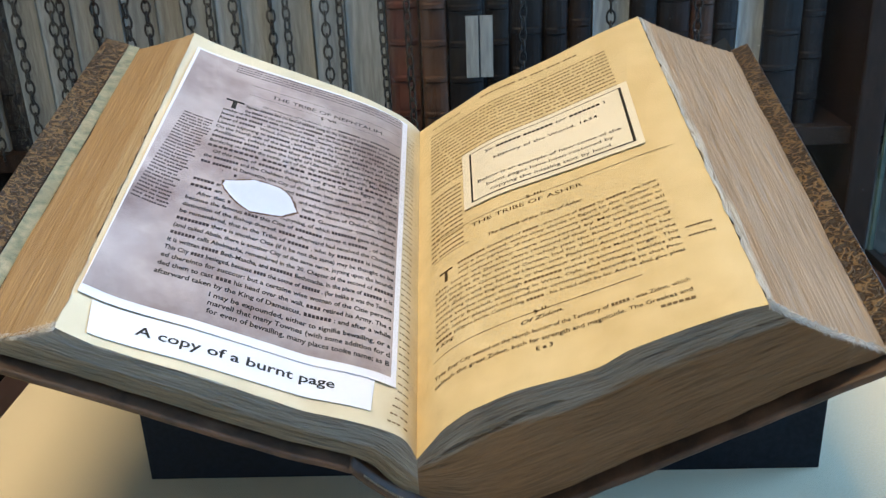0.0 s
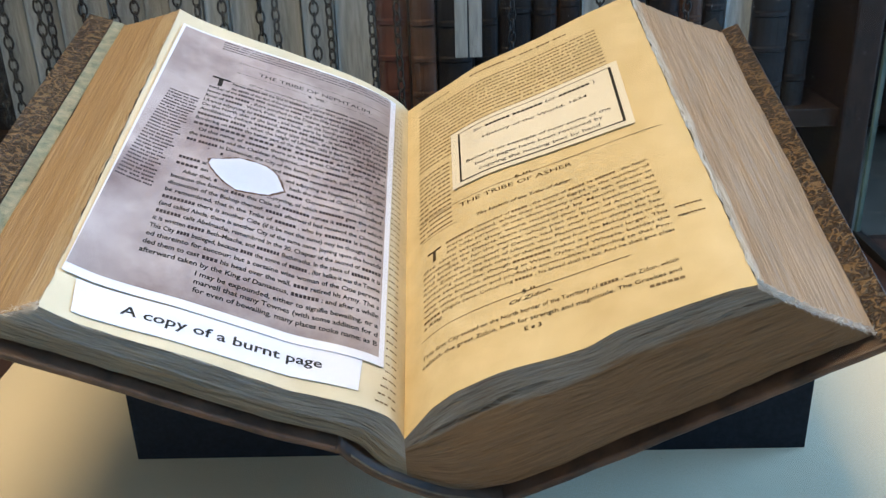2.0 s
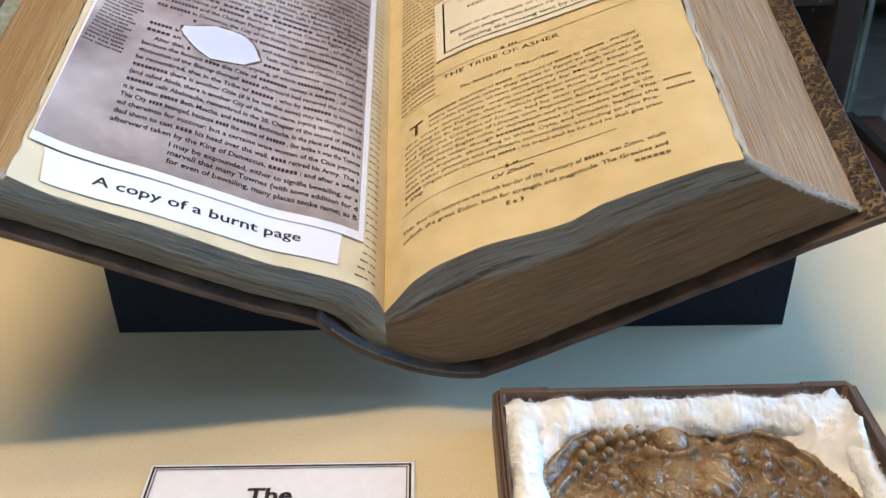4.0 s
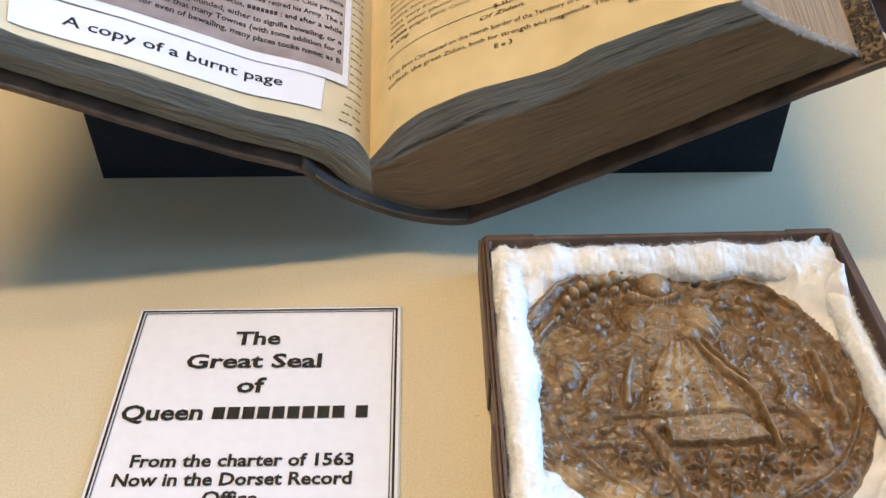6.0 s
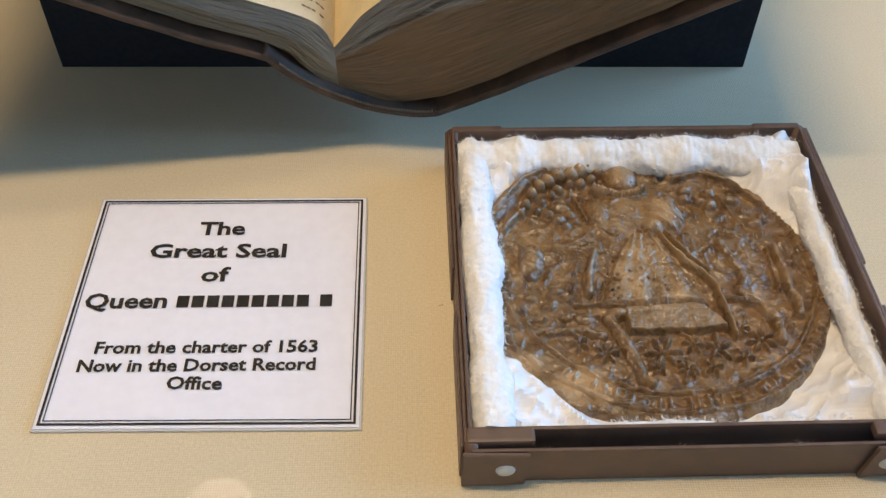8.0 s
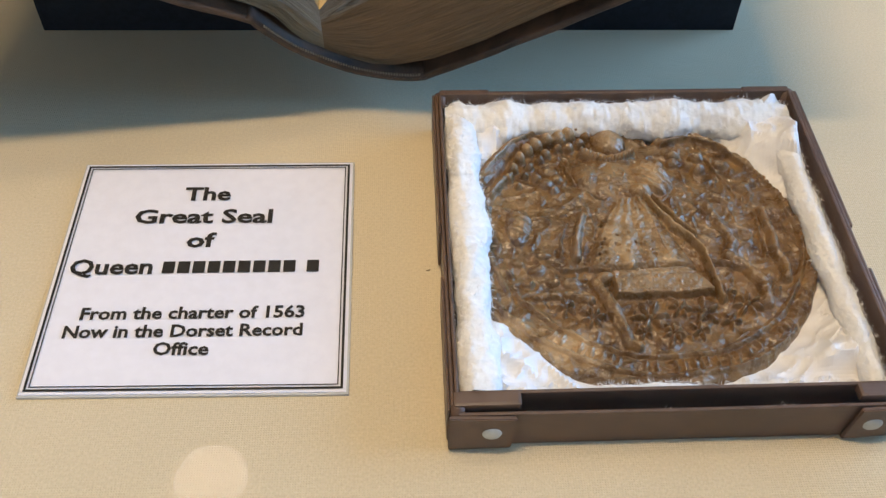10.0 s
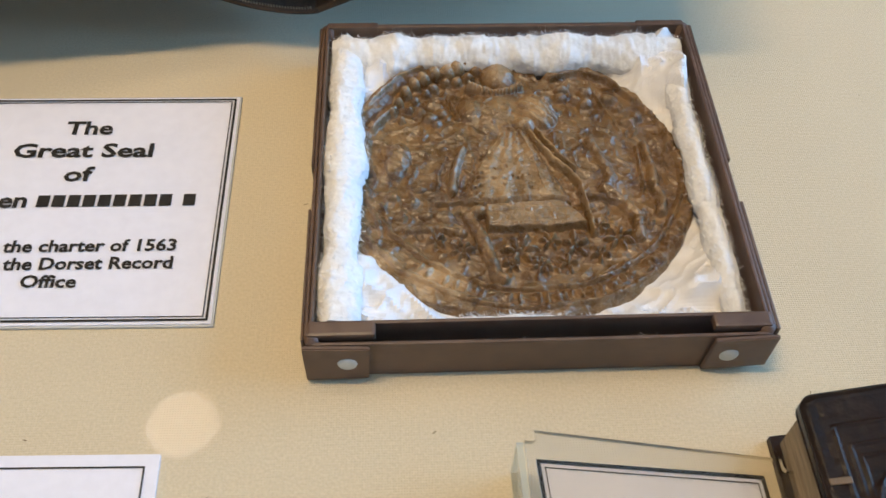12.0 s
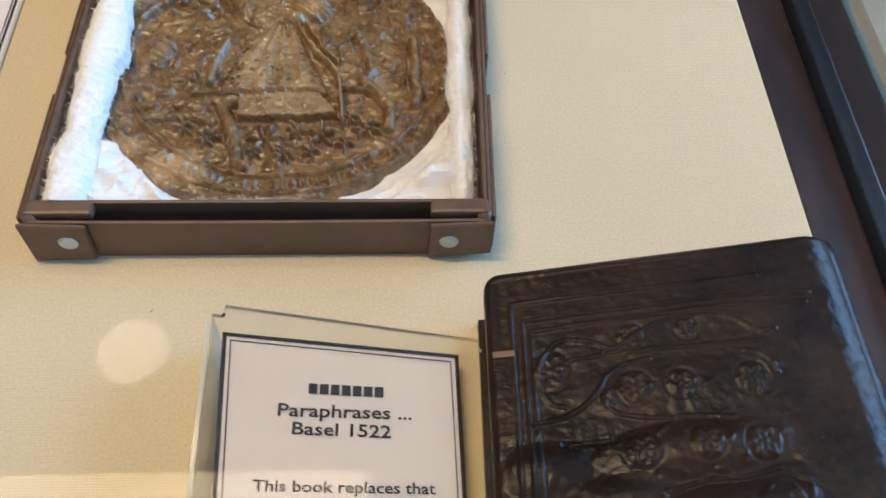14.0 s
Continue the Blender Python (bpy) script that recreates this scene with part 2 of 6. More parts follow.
DARK_WOOD = surface("dark_stained_wood", (0.018, 0.009, 0.008), (0.045, 0.022, 0.019), 30, 0.42, 0.15, stretch=(8, 1, 8), big=3)
OAK = surface("old_oak", (0.012, 0.007, 0.005), (0.034, 0.019, 0.012), 26, 0.7, 0.3, stretch=(8, 8, 1), big=3, spec=0.15)
GASKET = surface("black_seal_strip", (0.006, 0.007, 0.008), (0.012, 0.013, 0.014), 200, 0.35, 0)
IRON = surface("dark_iron", (0.02, 0.018, 0.016), (0.06, 0.052, 0.045), 200, 0.5, 0.4, metal=0.8)
FLAGS = surface("beige_flagstone", (0.26, 0.22, 0.17), (0.36, 0.31, 0.25), 6, 0.75, 0.2, 60, big=1.2)
PLASTER = surface("cream_plaster", (0.68, 0.66, 0.61), (0.76, 0.74, 0.69), 5, 0.9, 0.15, 40, big=1.0, big_amount=0.12)
GLASS_TOP = pane_glass("case_glass", 0.25)
GLASS_SIDE = pane_glass("case_side_glass", 0.35)
GLASS_EDGE = surface("green_glass_edge", (0.06, 0.12, 0.12), (0.12, 0.2, 0.2), 20, 0.1, 0)
ACRYLIC = clear_sheet("clear_acrylic", False)
ACRYLIC_EDGE = clear_sheet("clear_acrylic_edge", True)
LAMP_FACE = glow("warm_diffuser", (1.0, 0.80, 0.58), 23.0)
SPINES = [surface("spine_leather_%s" % n, d, l, 30, 0.5, 0.4, 200, big=8, big_amount=0.4, spec=0.25) for n, d, l in (
    ("brown", (0.05, 0.022, 0.012), (0.13, 0.06, 0.032)), ("black", (0.006, 0.005, 0.005), (0.018, 0.014, 0.013)),
    ("red", (0.07, 0.018, 0.012), (0.15, 0.05, 0.035)), ("tan", (0.16, 0.10, 0.055), (0.27, 0.18, 0.10)))]
VELLUM = surface("grey_vellum_edges", (0.22, 0.22, 0.20), (0.36, 0.36, 0.33), 20, 0.7, 0.3, 120, stretch=(10, 10, 1), big=5)

def worn_and_highlit_wax(m):
    """Broken and rubbed places show the paler inside; raised relief gets a painted highlight."""
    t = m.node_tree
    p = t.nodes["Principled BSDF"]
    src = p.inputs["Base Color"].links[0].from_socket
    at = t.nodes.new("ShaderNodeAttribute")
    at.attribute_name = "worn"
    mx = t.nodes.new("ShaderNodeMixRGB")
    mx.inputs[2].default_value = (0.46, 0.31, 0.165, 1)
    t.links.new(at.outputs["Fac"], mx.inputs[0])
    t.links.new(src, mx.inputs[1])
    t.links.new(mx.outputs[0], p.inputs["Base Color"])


worn_and_highlit_wax(WAX)

# ---- mesh helpers ----
def mesh_part(name, verts, faces, material, parent=None, label="", smooth=False, uv=None, m=None):
    me = bpy.data.meshes.new(name)
    me.from_pydata([tuple(float(c) for c in v) for v in verts], [], faces)
    me.materials.append(material)
    if uv is not None:
        layer = me.uv_layers.new(name="leaves")
        for lp in me.loops:
            layer.data[lp.index].uv = uv[lp.vertex_index]
    if smooth:
        me.polygons.foreach_set("use_smooth", [True] * len(me.polygons))
    me.update()
    ob = new(name, me)
    if parent:
        ob.parent = parent
    if m is not None:
        ob.matrix_world = m
    if label:
        ob["label"] = label
    return ob


def part(name, bm, material, parent=None, label="", smooth=False, m=None):
    me = bpy.data.meshes.new(name)
    bm.to_mesh(me)
    bm.free()
    me.materials.append(material)
    if smooth:
        me.polygons.foreach_set("use_smooth", [True] * len(me.polygons))
    ob = new(name, me)
    if parent:
        ob.parent = parent
    if m is not None:
        ob.matrix_world = m
    if label:
        ob["label"] = label
    return ob


def block(x0, x1, y0, y1, z0, z1, bev=0.0, seg=2, bm=None):
    bm = bm or bmesh.new()
    vs = bmesh.ops.create_cube(bm, size=1, matrix=Matrix.Translation(((x0 + x1) / 2, (y0 + y1) / 2, (z0 + z1) / 2)) @ Matrix.Diagonal((x1 - x0, y1 - y0, z1 - z0, 1)))["verts"]
    if bev:
        es = list({e for v in vs for e in v.link_edges})
        bmesh.ops.bevel(bm, geom=es, offset=bev, segments=seg, affect="EDGES", profile=0.6)
    return bm


def grid_faces(nu, nv, start=0, flip=False):
    f = []
    for i in range(nu - 1):
        for j in range(nv - 1):
            a = start + i * nv + j
            q = (a, a + nv, a + nv + 1, a + 1)
            f.append(q[::-1] if flip else q)
    return f


def slab(poly, z0, z1):
    """Prism over a plan polygon."""
    bm = bmesh.new()
    lo = [bm.verts.new((x, y, z0)) for x, y in poly]
    hi = [bm.verts.new((x, y, z1)) for x, y in poly]
    bm.faces.new(lo[::-1])
    bm.faces.new(hi)
    n = len(poly)
    for i in range(n):
        bm.faces.new((lo[i], lo[(i + 1) % n], hi[(i + 1) % n], hi[i]))
    return bm


def thing(name, m, label, category, group="", kind=""):
    ob = new(name)
    ob.empty_display_size = 0.05
    ob.matrix_world = m
    return tagged(ob, label, category, group, kind)


TEXTS = {}


def glyphs(s, bold=0.0, shear=0.0):
    """Vertices (size 1) and faces of a run of text in the built-in font."""
    key = (s, bold, shear)
    if key not in TEXTS:
        cu = bpy.data.curves.new("run", "FONT")
        cu.body, cu.size, cu.offset, cu.resolution_u, cu.shear = s, 1.0, bold, 2, shear
        ob = new("run", cu)
        bpy.context.view_layer.update()
        me = bpy.data.meshes.new_from_object(ob.evaluated_get(bpy.context.evaluated_depsgraph_get()))
        v = np.array([tuple(q.co) for q in me.vertices]).reshape(-1, 3)
        f = [tuple(q.vertices) for q in me.polygons]
        bpy.data.objects.remove(ob)
        bpy.data.curves.remove(cu)
        bpy.data.meshes.remove(me)
        TEXTS[key] = (v, f)
    return TEXTS[key]


def line_shape(s, bold=0.0, shear=0.0):
    """A line of words; a word like #6 is six plain bars, each as large as a letter."""
    runs, cur = [], []
    for w in s.split():
        if w[0] == "#":
            if cur:
                runs.append(" ".join(cur))
                cur = []
            runs.append(w)
        else:
            cur.append(w)
    if cur:
        runs.append(" ".join(cur))
    V, F, x, B = [], [], 0.0, []
    for r in runs:
        if r[0] == "#":
            k = int(r[1:])
            w = 0.5 * k
            v = np.array([(x + 0.5 * i + q, y, 0) for i in range(k) for q in (0.04, 0.44) for y in (0.0, 0.56)])
            f = [(4 * i, 4 * i + 2, 4 * i + 3, 4 * i + 1) for i in range(k)]
            x += w + 0.28
        else:
            v, f = glyphs(r, bold, shear)
            if not len(v):
                continue
            w = v[:, 0].max()
            v = v + np.array([x, 0, 0])
            x += w + 0.28
        base = sum(len(q) for q in V)
        V.append(v)
        F += [tuple(i + base for i in q) for q in f]
        B += [int(r[0] == "#")] * len(f)
    v = np.concatenate(V)
    v[:, 0] -= v[:, 0].min()
    return v, F, B


def lettering(s, p0, p1, height, place, material, parent, bold=0.0, shear=0.0, name="lettering", bar=None):
    """Text from p0 to p1 on a surface: place(x, y) gives the point. height: of a capital."""
    v, f, b = line_shape(s, bold, shear)
    W = v[:, 0].max()
    out = []
    for x, y, _ in v:
        k = x / W
        out.append(place(p0[0] + (p1[0] - p0[0]) * k, p0[1] + (p1[1] - p0[1]) * k + y * height / 0.73))
    ob = mesh_part(name, out, f, material, parent)
    if bar and any(b):
        ob.data.materials.append(bar)
        ob.data.polygons.foreach_set("material_index", b)
    return ob


def flat(z):
    return lambda x, y: (x, y, z)


# ---- the room ----
FLOOR, CEIL = -0.88, 1.90
X0, X1, Y0, Y1 = -2.3, 2.4, -1.9, 4.2


def setting(name, bm, material, label, category):
    return tagged(part(name, bm, material), label, category, kind="structure")


setting("floor", block(X0, X1, Y0, Y1, FLOOR - 0.1, FLOOR), FLAGS, "worn beige flagstone floor of the library", "floor")
setting("ceiling", block(X0, X1, Y0, Y1, CEIL, CEIL + 0.1), PLASTER, "plain cream plastered ceiling", "ceiling")
setting("wall_north", block(X0 - 0.2, X1 + 0.2, Y1, Y1 + 0.2, FLOOR, CEIL), PLASTER, "cream plastered wall behind the bookcase", "wall")
# Unseen south wall; its opening is made up to suit the added fill.
bm = block(X0 - 0.2, -0.8, Y0 - 0.2, Y0, FLOOR, CEIL)
block(0.6, X1 + 0.2, Y0 - 0.2, Y0, FLOOR, CEIL, bm=bm)
block(-0.8, 0.6, Y0 - 0.2, Y0, FLOOR, 0.25, bm=bm)
block(-0.8, 0.6, Y0 - 0.2, Y0, 1.45, CEIL, bm=bm)
setting("wall_south", bm, PLASTER, "cream plastered wall with a rectangular opening", "wall")
setting("wall_west", block(X0 - 0.2, X0, Y0, Y1, FLOOR, CEIL), PLASTER, "plain cream plastered wall", "wall")
# The opening in the east wall is the window.
bm = block(X1, X1 + 0.2, Y0, -0.35, FLOOR, CEIL)
block(X1, X1 + 0.2, 1.75, Y1, FLOOR, CEIL, bm=bm)
block(X1, X1 + 0.2, -0.35, 1.75, FLOOR, 0.15, bm=bm)
block(X1, X1 + 0.2, -0.35, 1.75, 1.55, CEIL, bm=bm)
setting("wall_east", bm, PLASTER, "cream plastered wall with a rectangular opening", "wall")

lum = thing("ceiling_luminaire", pose(-0.37, 0.595, CEIL), "long slim luminaire fixed on the ceiling", "lamp", "ceiling luminaires")
part("housing", block(-0.51, 0.51, -0.055, 0.055, -0.03, 0.0, 0.004), WHITE_PAPER, lum)
copy_thing(lum, pose(-0.29, 0.23, CEIL))
dl = thing("downlight", pose(-0.37, 0.90, CEIL), "round warm downlight set in the ceiling", "lamp")
bm = bmesh.new()
bmesh.ops.create_cone(bm, cap_ends=True, segments=40, radius1=0.072, radius2=0.072, depth=0.012, matrix=Matrix.Translation((0, 0, -0.012)))
part("diffuser", bm, LAMP_FACE, dl, smooth=False)
bm = bmesh.new()
prof = [(0.073, 0.0), (0.073, -0.018), (0.078, -0.02), (0.083, -0.014), (0.085, 0.0)]
ring = [[bm.verts.new((r * math.cos(a), r * math.sin(a), z)) for r, z in prof] for a in [math.tau * i / 40 for i in range(40)]]
for i in range(40):
    for j in range(4):
        bm.faces.new((ring[i][j], ring[i][j + 1], ring[(i + 1) % 40][j + 1], ring[(i + 1) % 40][j]))
part("rim", bm, WHITE_PAPER, dl)

# ---- bookcase with chained books ----
CASE_Y = 1.42
case = thing("bookcase", pose(0, CASE_Y, FLOOR), "tall dark oak bookcase against the library wall", "bookcase")
SHELVES = [FLOOR + 0.08, -0.44, -0.075, 0.36, 0.78, 1.2]
for x in (-2.0, -0.78, 0.66):
    part("upright", block(x - 0.022, x + 0.022, 0.0, 0.42, 0, 2.5, 0.004), OAK, case)
for z in SHELVES:
    part("shelf", block(-1.978, 0.638, 0.012, 0.41, z - FLOOR - 0.03, z - FLOOR, 0.003), OAK, case)
part("back_panel", block(-2.0, 0.66, 0.42, 0.44, 0, 2.5), OAK, case)


def shelf_book(w, h, d, material, bands, edges_out):
    """A closed book standing on its tail; its shown side faces -y."""
    bm = bmesh.new()
    n = 9
    rows = []
    zs = [0, 0.004]
    for i in range(bands):
        z = h * (i + 0.7) / (bands + 0.4)
        zs += [z - 0.006, z - 0.003, z + 0.003, z + 0.006]
    zs += [h - 0.004, h]
    for k, z in enumerate(zs):
        out = 0.004 if (bands and k > 1 and k < len(zs) - 2 and (k - 2) % 4 in (1, 2)) else 0.0
        row = []
        for i in range(n):
            a = math.pi * i / (n - 1)
            bulge = -0.004 if edges_out else 0.010
            row.append(bm.verts.new((-w / 2 * math.cos(a), -bulge * math.sin(a) - out * math.sin(a), z)))
        row += [bm.verts.new((w / 2, d, z)), bm.verts.new((-w / 2, d, z))]
        rows.append(row)
    m = n + 2
    for r in range(len(rows) - 1):
        for i in range(m):
            bm.faces.new((rows[r][i], rows[r][(i + 1) % m], rows[r + 1][(i + 1) % m], rows[r + 1][i]))
    bm.faces.new(rows[0][::-1])
    bm.faces.new(rows[-1])
    return bm


def chain_mesh(n):
    """Hanging chain of n links, seen edge and flat in turn."""
    bm = bmesh.new()
    for k in range(n):
        z = -0.017 * k
        M = Matrix.Translation((0, 0, z)) @ Matrix.Rotation(radians(90 * (k % 2) + 20), 4, "Z")
        R, r, S, T = 0.0062, 0.0019, 10, 5
        vs = []
        for i in range(S):
            a = math.tau * i / S
            cx, cz = R * math.cos(a), R * 1.75 * math.sin(a)
            for j in range(T):
                b = math.tau * j / T
                vs.append(bm.verts.new(M @ Vector(((cx + r * math.cos(b) * math.cos(a)), r * math.sin(b), cz + r * math.cos(b) * math.sin(a)))))
        for i in range(S):
            for j in range(T):
                bm.faces.new((vs[i * T + j], vs[((i + 1) % S) * T + j], vs[((i + 1) % S) * T + (j + 1) % T], vs[i * T + (j + 1) % T]))
    return bm


rng = random.Random(5)
KINDS = [("leather_book", "old %s leather book standing on the oak shelf" % c, SPINES[i], 4, False) for i, c in enumerate(("brown", "black", "dark red", "tan"))]
KINDS.append(("chained_book", "old book shelved with grey page edges outward", VELLUM, 0, True))
masters = {}
for si in (1, 2, 3, 4):
    z = SHELVES[si]
    for x0, x1 in ((-1.97, -0.81), (-0.75, 0.63)):
        x = x0
        while x < x1 - 0.07:
            edge = (x < -0.06 and rng.random() < 0.85) or rng.random() < 0.05
            k = 4 if edge else rng.choice((0, 0, 1, 1, 1, 2, 3) if x < 0.02 else (0, 1, 1, 1, 1, 1, 1))
            v = rng.randrange(2)
            w0 = (0.036, 0.052)[v]
            s = rng.uniform(0.9, 1.15)
            if (k, v) not in masters:
                ob = part(KINDS[k][0], shelf_book(w0, 0.27, 0.2, KINDS[k][2], KINDS[k][3], KINDS[k][4]), KINDS[k][2], label=KINDS[k][1], smooth=False)
                ob["category"], ob["group"] = "book", "books on the bookcase shelves"
                masters[(k, v)] = ob
            else:
                ob = masters[(k, v)].copy()
                scene.collection.objects.link(ob)
            ob.scale = (s, 1, rng.uniform(0.86, 1.1))
            ob.location = (x + w0 * s / 2, CASE_Y + 0.03 + rng.uniform(0, 0.015), z)
            x += w0 * s + rng.uniform(0.001, 0.004)
chains = None
for si in (2, 3):
    for i in range(34 if si == 2 else 20):
        x = -1.3 + i * 0.041 + rng.uniform(-0.014, 0.014) if i < 31 else 0.12 + 0.13 * (i - 31)
        if chains is None:
            chains = part("chain", chain_mesh(21), IRON, label="dark iron chain hanging in front of the books", smooth=True)
            chains["category"], chains["group"] = "chain", "chains of the chained books"
            ob = chains
        else:
            ob = chains.copy()
            scene.collection.objects.link(ob)
        ob.location = (x, CASE_Y + 0.012 - rng.uniform(0, 0.012), SHELVES[si] + 0.352 - rng.uniform(0, 0.03))
        ob.rotation_euler = (rng.uniform(-0.01, 0.01), rng.uniform(-0.03, 0.03), rng.uniform(0, 3))
rod = thing("chain_rod", pose(0, CASE_Y - 0.008, 0), "iron rod holding the book chains along the shelf", "rod")
for z in (SHELVES[2] + 0.356, SHELVES[3] + 0.356):
    bm = bmesh.new()
    bmesh.ops.create_cone(bm, cap_ends=True, segments=10, radius1=0.006, radius2=0.006, depth=2.6, matrix=Matrix.Translation((-0.68, 0, z)) @ Matrix.Rotation(radians(90), 4, "Y"))
    part("bar", bm, IRON, rod, smooth=True)
for x in (0.041, 0.0625):
    tag = tagged(part("paper_label", block(x - 0.0095, x + 0.0095, CASE_Y - 0.016, CASE_Y - 0.0135, 0.029, 0.121, 0.0006), VELLUM), "pale paper slip standing before a dark book", "label", "paper slips on the shelf")

far = thing("far_bookcase", pose(0, 3.75, FLOOR), "dark oak bookcase at the far end of the room", "bookcase")
for x in (0.3, 1.3, 2.3):
    part("upright", block(x - 0.03, x + 0.03, 0.0, 0.4, 0, 2.5, 0.004), OAK, far)
for z in (0.1, 0.55, 1.0, 1.45, 1.9, 2.35):
    part("shelf", block(0.33, 2.27, 0.01, 0.39, z - 0.03, z, 0.003), OAK, far)
part("back_panel", block(0.3, 2.3, 0.4, 0.42, 0, 2.5), OAK, far)
for z in (0.1, 0.55, 1.0, 1.45):
    for x0, x1 in ((0.34, 1.26), (1.34, 2.26)):
        x = x0
        while x < x1 - 0.08:
            key = rng.choice(sorted(k for k in masters if k[0] < 2))
            ob = masters[key].copy()
            scene.collection.objects.link(ob)
            s = rng.uniform(1.0, 1.5)
            ob.scale = (s, 1, rng.uniform(1.1, 1.4))
            w = (0.036, 0.052)[key[1]] * s
            ob.location = (x + w / 2, 3.79, FLOOR + z)
            x += w + 0.003

# ---- the display case ----
CX0, CX1, CY0, CY1, ZG = -0.315, 0.367, -0.30, 0.753, 0.262
dc = thing("display_case", pose(0, 0, FLOOR), "glazed table case with a dark wooden frame", "display case")
D = -FLOOR
part("body", block(CX0 - 0.02, CX1 + 0.03, CY0 - 0.03, CY1 + 0.02, 0.62, D - 0.030, 0.004), DARK_WOOD, dc)
for x in (CX0 + 0.02, CX1 - 0.02):
    for y in (CY0 + 0.02, CY1 - 0.03):
        part("leg", block(x - 0.03, x + 0.03, y - 0.03, y + 0.03, 0, 0.62, 0.004), DARK_WOOD, dc)
part("frame_rail", block(0.3415, CX1 - 0.003, CY0, CY1, D - 0.03, D - 0.003, 0.0015), DARK_WOOD, dc)
part("frame_rail", block(CX0, -0.291, CY0, CY1, D - 0.03, D - 0.003, 0.0015), DARK_WOOD, dc)
part("frame_rail", block(-0.290, 0.3405, 0.722, CY1, D - 0.03, D - 0.002, 0.0015), DARK_WOOD, dc)
part("seal_strip", block(CX1 - 0.0025, CX1 + 0.006, CY0, CY1 + 0.003, D - 0.028, D + 0.004, 0.001), GASKET, dc)
part("ledge", block(CX1 + 0.0065, CX1 + 0.045, CY0 - 0.03, CY1 + 0.03, D - 0.035, D - 0.012, 0.003), OAK, dc)
for nm, x0, x1, y0, y1, z0, z1, mt in (
        ("top_pane", CX0, CX1, CY0, CY1, ZG, ZG + 0.0005, GLASS_TOP),
        ("side_pane", CX1 + 0.0005, CX1 + 0.001, CY0, CY1, D * 0 + 0.0045, ZG - 0.001, GLASS_SIDE),
        ("side_pane", CX0 - 0.001, CX0 - 0.0005, CY0, CY1, 0.0, ZG - 0.001, GLASS_SIDE),
        ("back_pane", CX0, CX1, CY1 + 0.0005, CY1 + 0.001, 0.0, ZG - 0.001, GLASS_SIDE)):
    bm = bmesh.new()
    if nm == "top_pane":
        vs = [(x0, y0, z0), (x1, y0, z0), (x1, y1, z0), (x0, y1, z0)]
    elif nm == "side_pane":
        vs = [(x0, y0, z0), (x0, y1, z0), (x0, y1, z1), (x0, y0, z1)]
    else:
        vs = [(x0, y0, z0), (x1, y0, z0), (x1, y0, z1), (x0, y0, z1)]
    bm.faces.new([bm.verts.new((x, y, z + D)) for x, y, z in vs])
    part(nm, bm, mt, dc).visible_shadow = False
part("glass_edge", block(CX1 - 0.001, CX1 + 0.003, CY1 - 0.001, CY1 + 0.003, D, D + ZG, 0.0006), GLASS_EDGE, dc)
rd = random.Random(21)
bm = bmesh.new()
for _ in range(140):
    x, z, q = rd.uniform(0.10, 0.36), rd.uniform(0.02, 0.255), rd.uniform(0.00012, 0.00034)
    bm.faces.new([bm.verts.new((x + q * rd.uniform(0.8, 2.2) * math.cos(a), CY1 - 0.0006, z + D + q * math.sin(a))) for a in [math.tau * i / 6 for i in range(6)]])
tagged(part("dust_specks", bm, COTTON, dc, "pale dust specks on the glass"), kind="stuff")
cloth = tagged(part("case_lining", block(-0.290, 0.3405, CY0, 0.721, -0.028, 0.0, 0.0015), LINEN), "cream linen cloth covering the base board of the case", "cloth")
bm = bmesh.new()
for _ in range(46):
    x, y, q, a0 = rd.uniform(-0.27, 0.33), rd.uniform(0.05, 0.60), rd.uniform(0.0003, 0.0011), rd.uniform(0, 3)
    bm.faces.new([bm.verts.new((x + q * rd.uniform(1, 1.6) * math.cos(a) * math.cos(a0) - 0.0002 * math.sin(a) * math.sin(a0), y + q * math.cos(a) * math.sin(a0) + 0.0002 * math.sin(a) * math.cos(a0), 0.0004)) for a in [math.tau * i / 8 for i in range(8)]])
tagged(part("lint", bm, FAINT_INK, cloth, "specks of lint on the linen"), kind="stuff")

# ---- black stand under the book ----
G = Vector((-0.009, 0.387, 0.061))
LEN = 0.309
AX = Vector((0.99992667, 0.01210988, 0.0))
UP = Vector((0.0031073, -0.25657293, 0.96651988))
AL = UP.cross(AX)
BOOK = Matrix((AX, AL, UP)).transposed().to_4x4()
BOOK.translation = G


def under(x, y):
    """Height of the book's underside over the cloth, at a place of the plan."""
    lx = x - G.x
    if lx < -0.03:
        lz = np.interp(-lx, (0.03, 0.17, 0.21), (-0.006, 0.066, 0.083))
    elif lx > 0.05:
        lz = np.interp(lx, (0.05, 0.2093, 0.23), (-0.052, 0.048, 0.058))
    else:
        lz = np.interp(lx, (-0.03, 0.0, 0.03, 0.05), (-0.006, -0.036, -0.050, -0.052))
    s = (y - G.y - UP.y * lz) / AL.y
    return G.z + AL.z * s + UP.z * lz


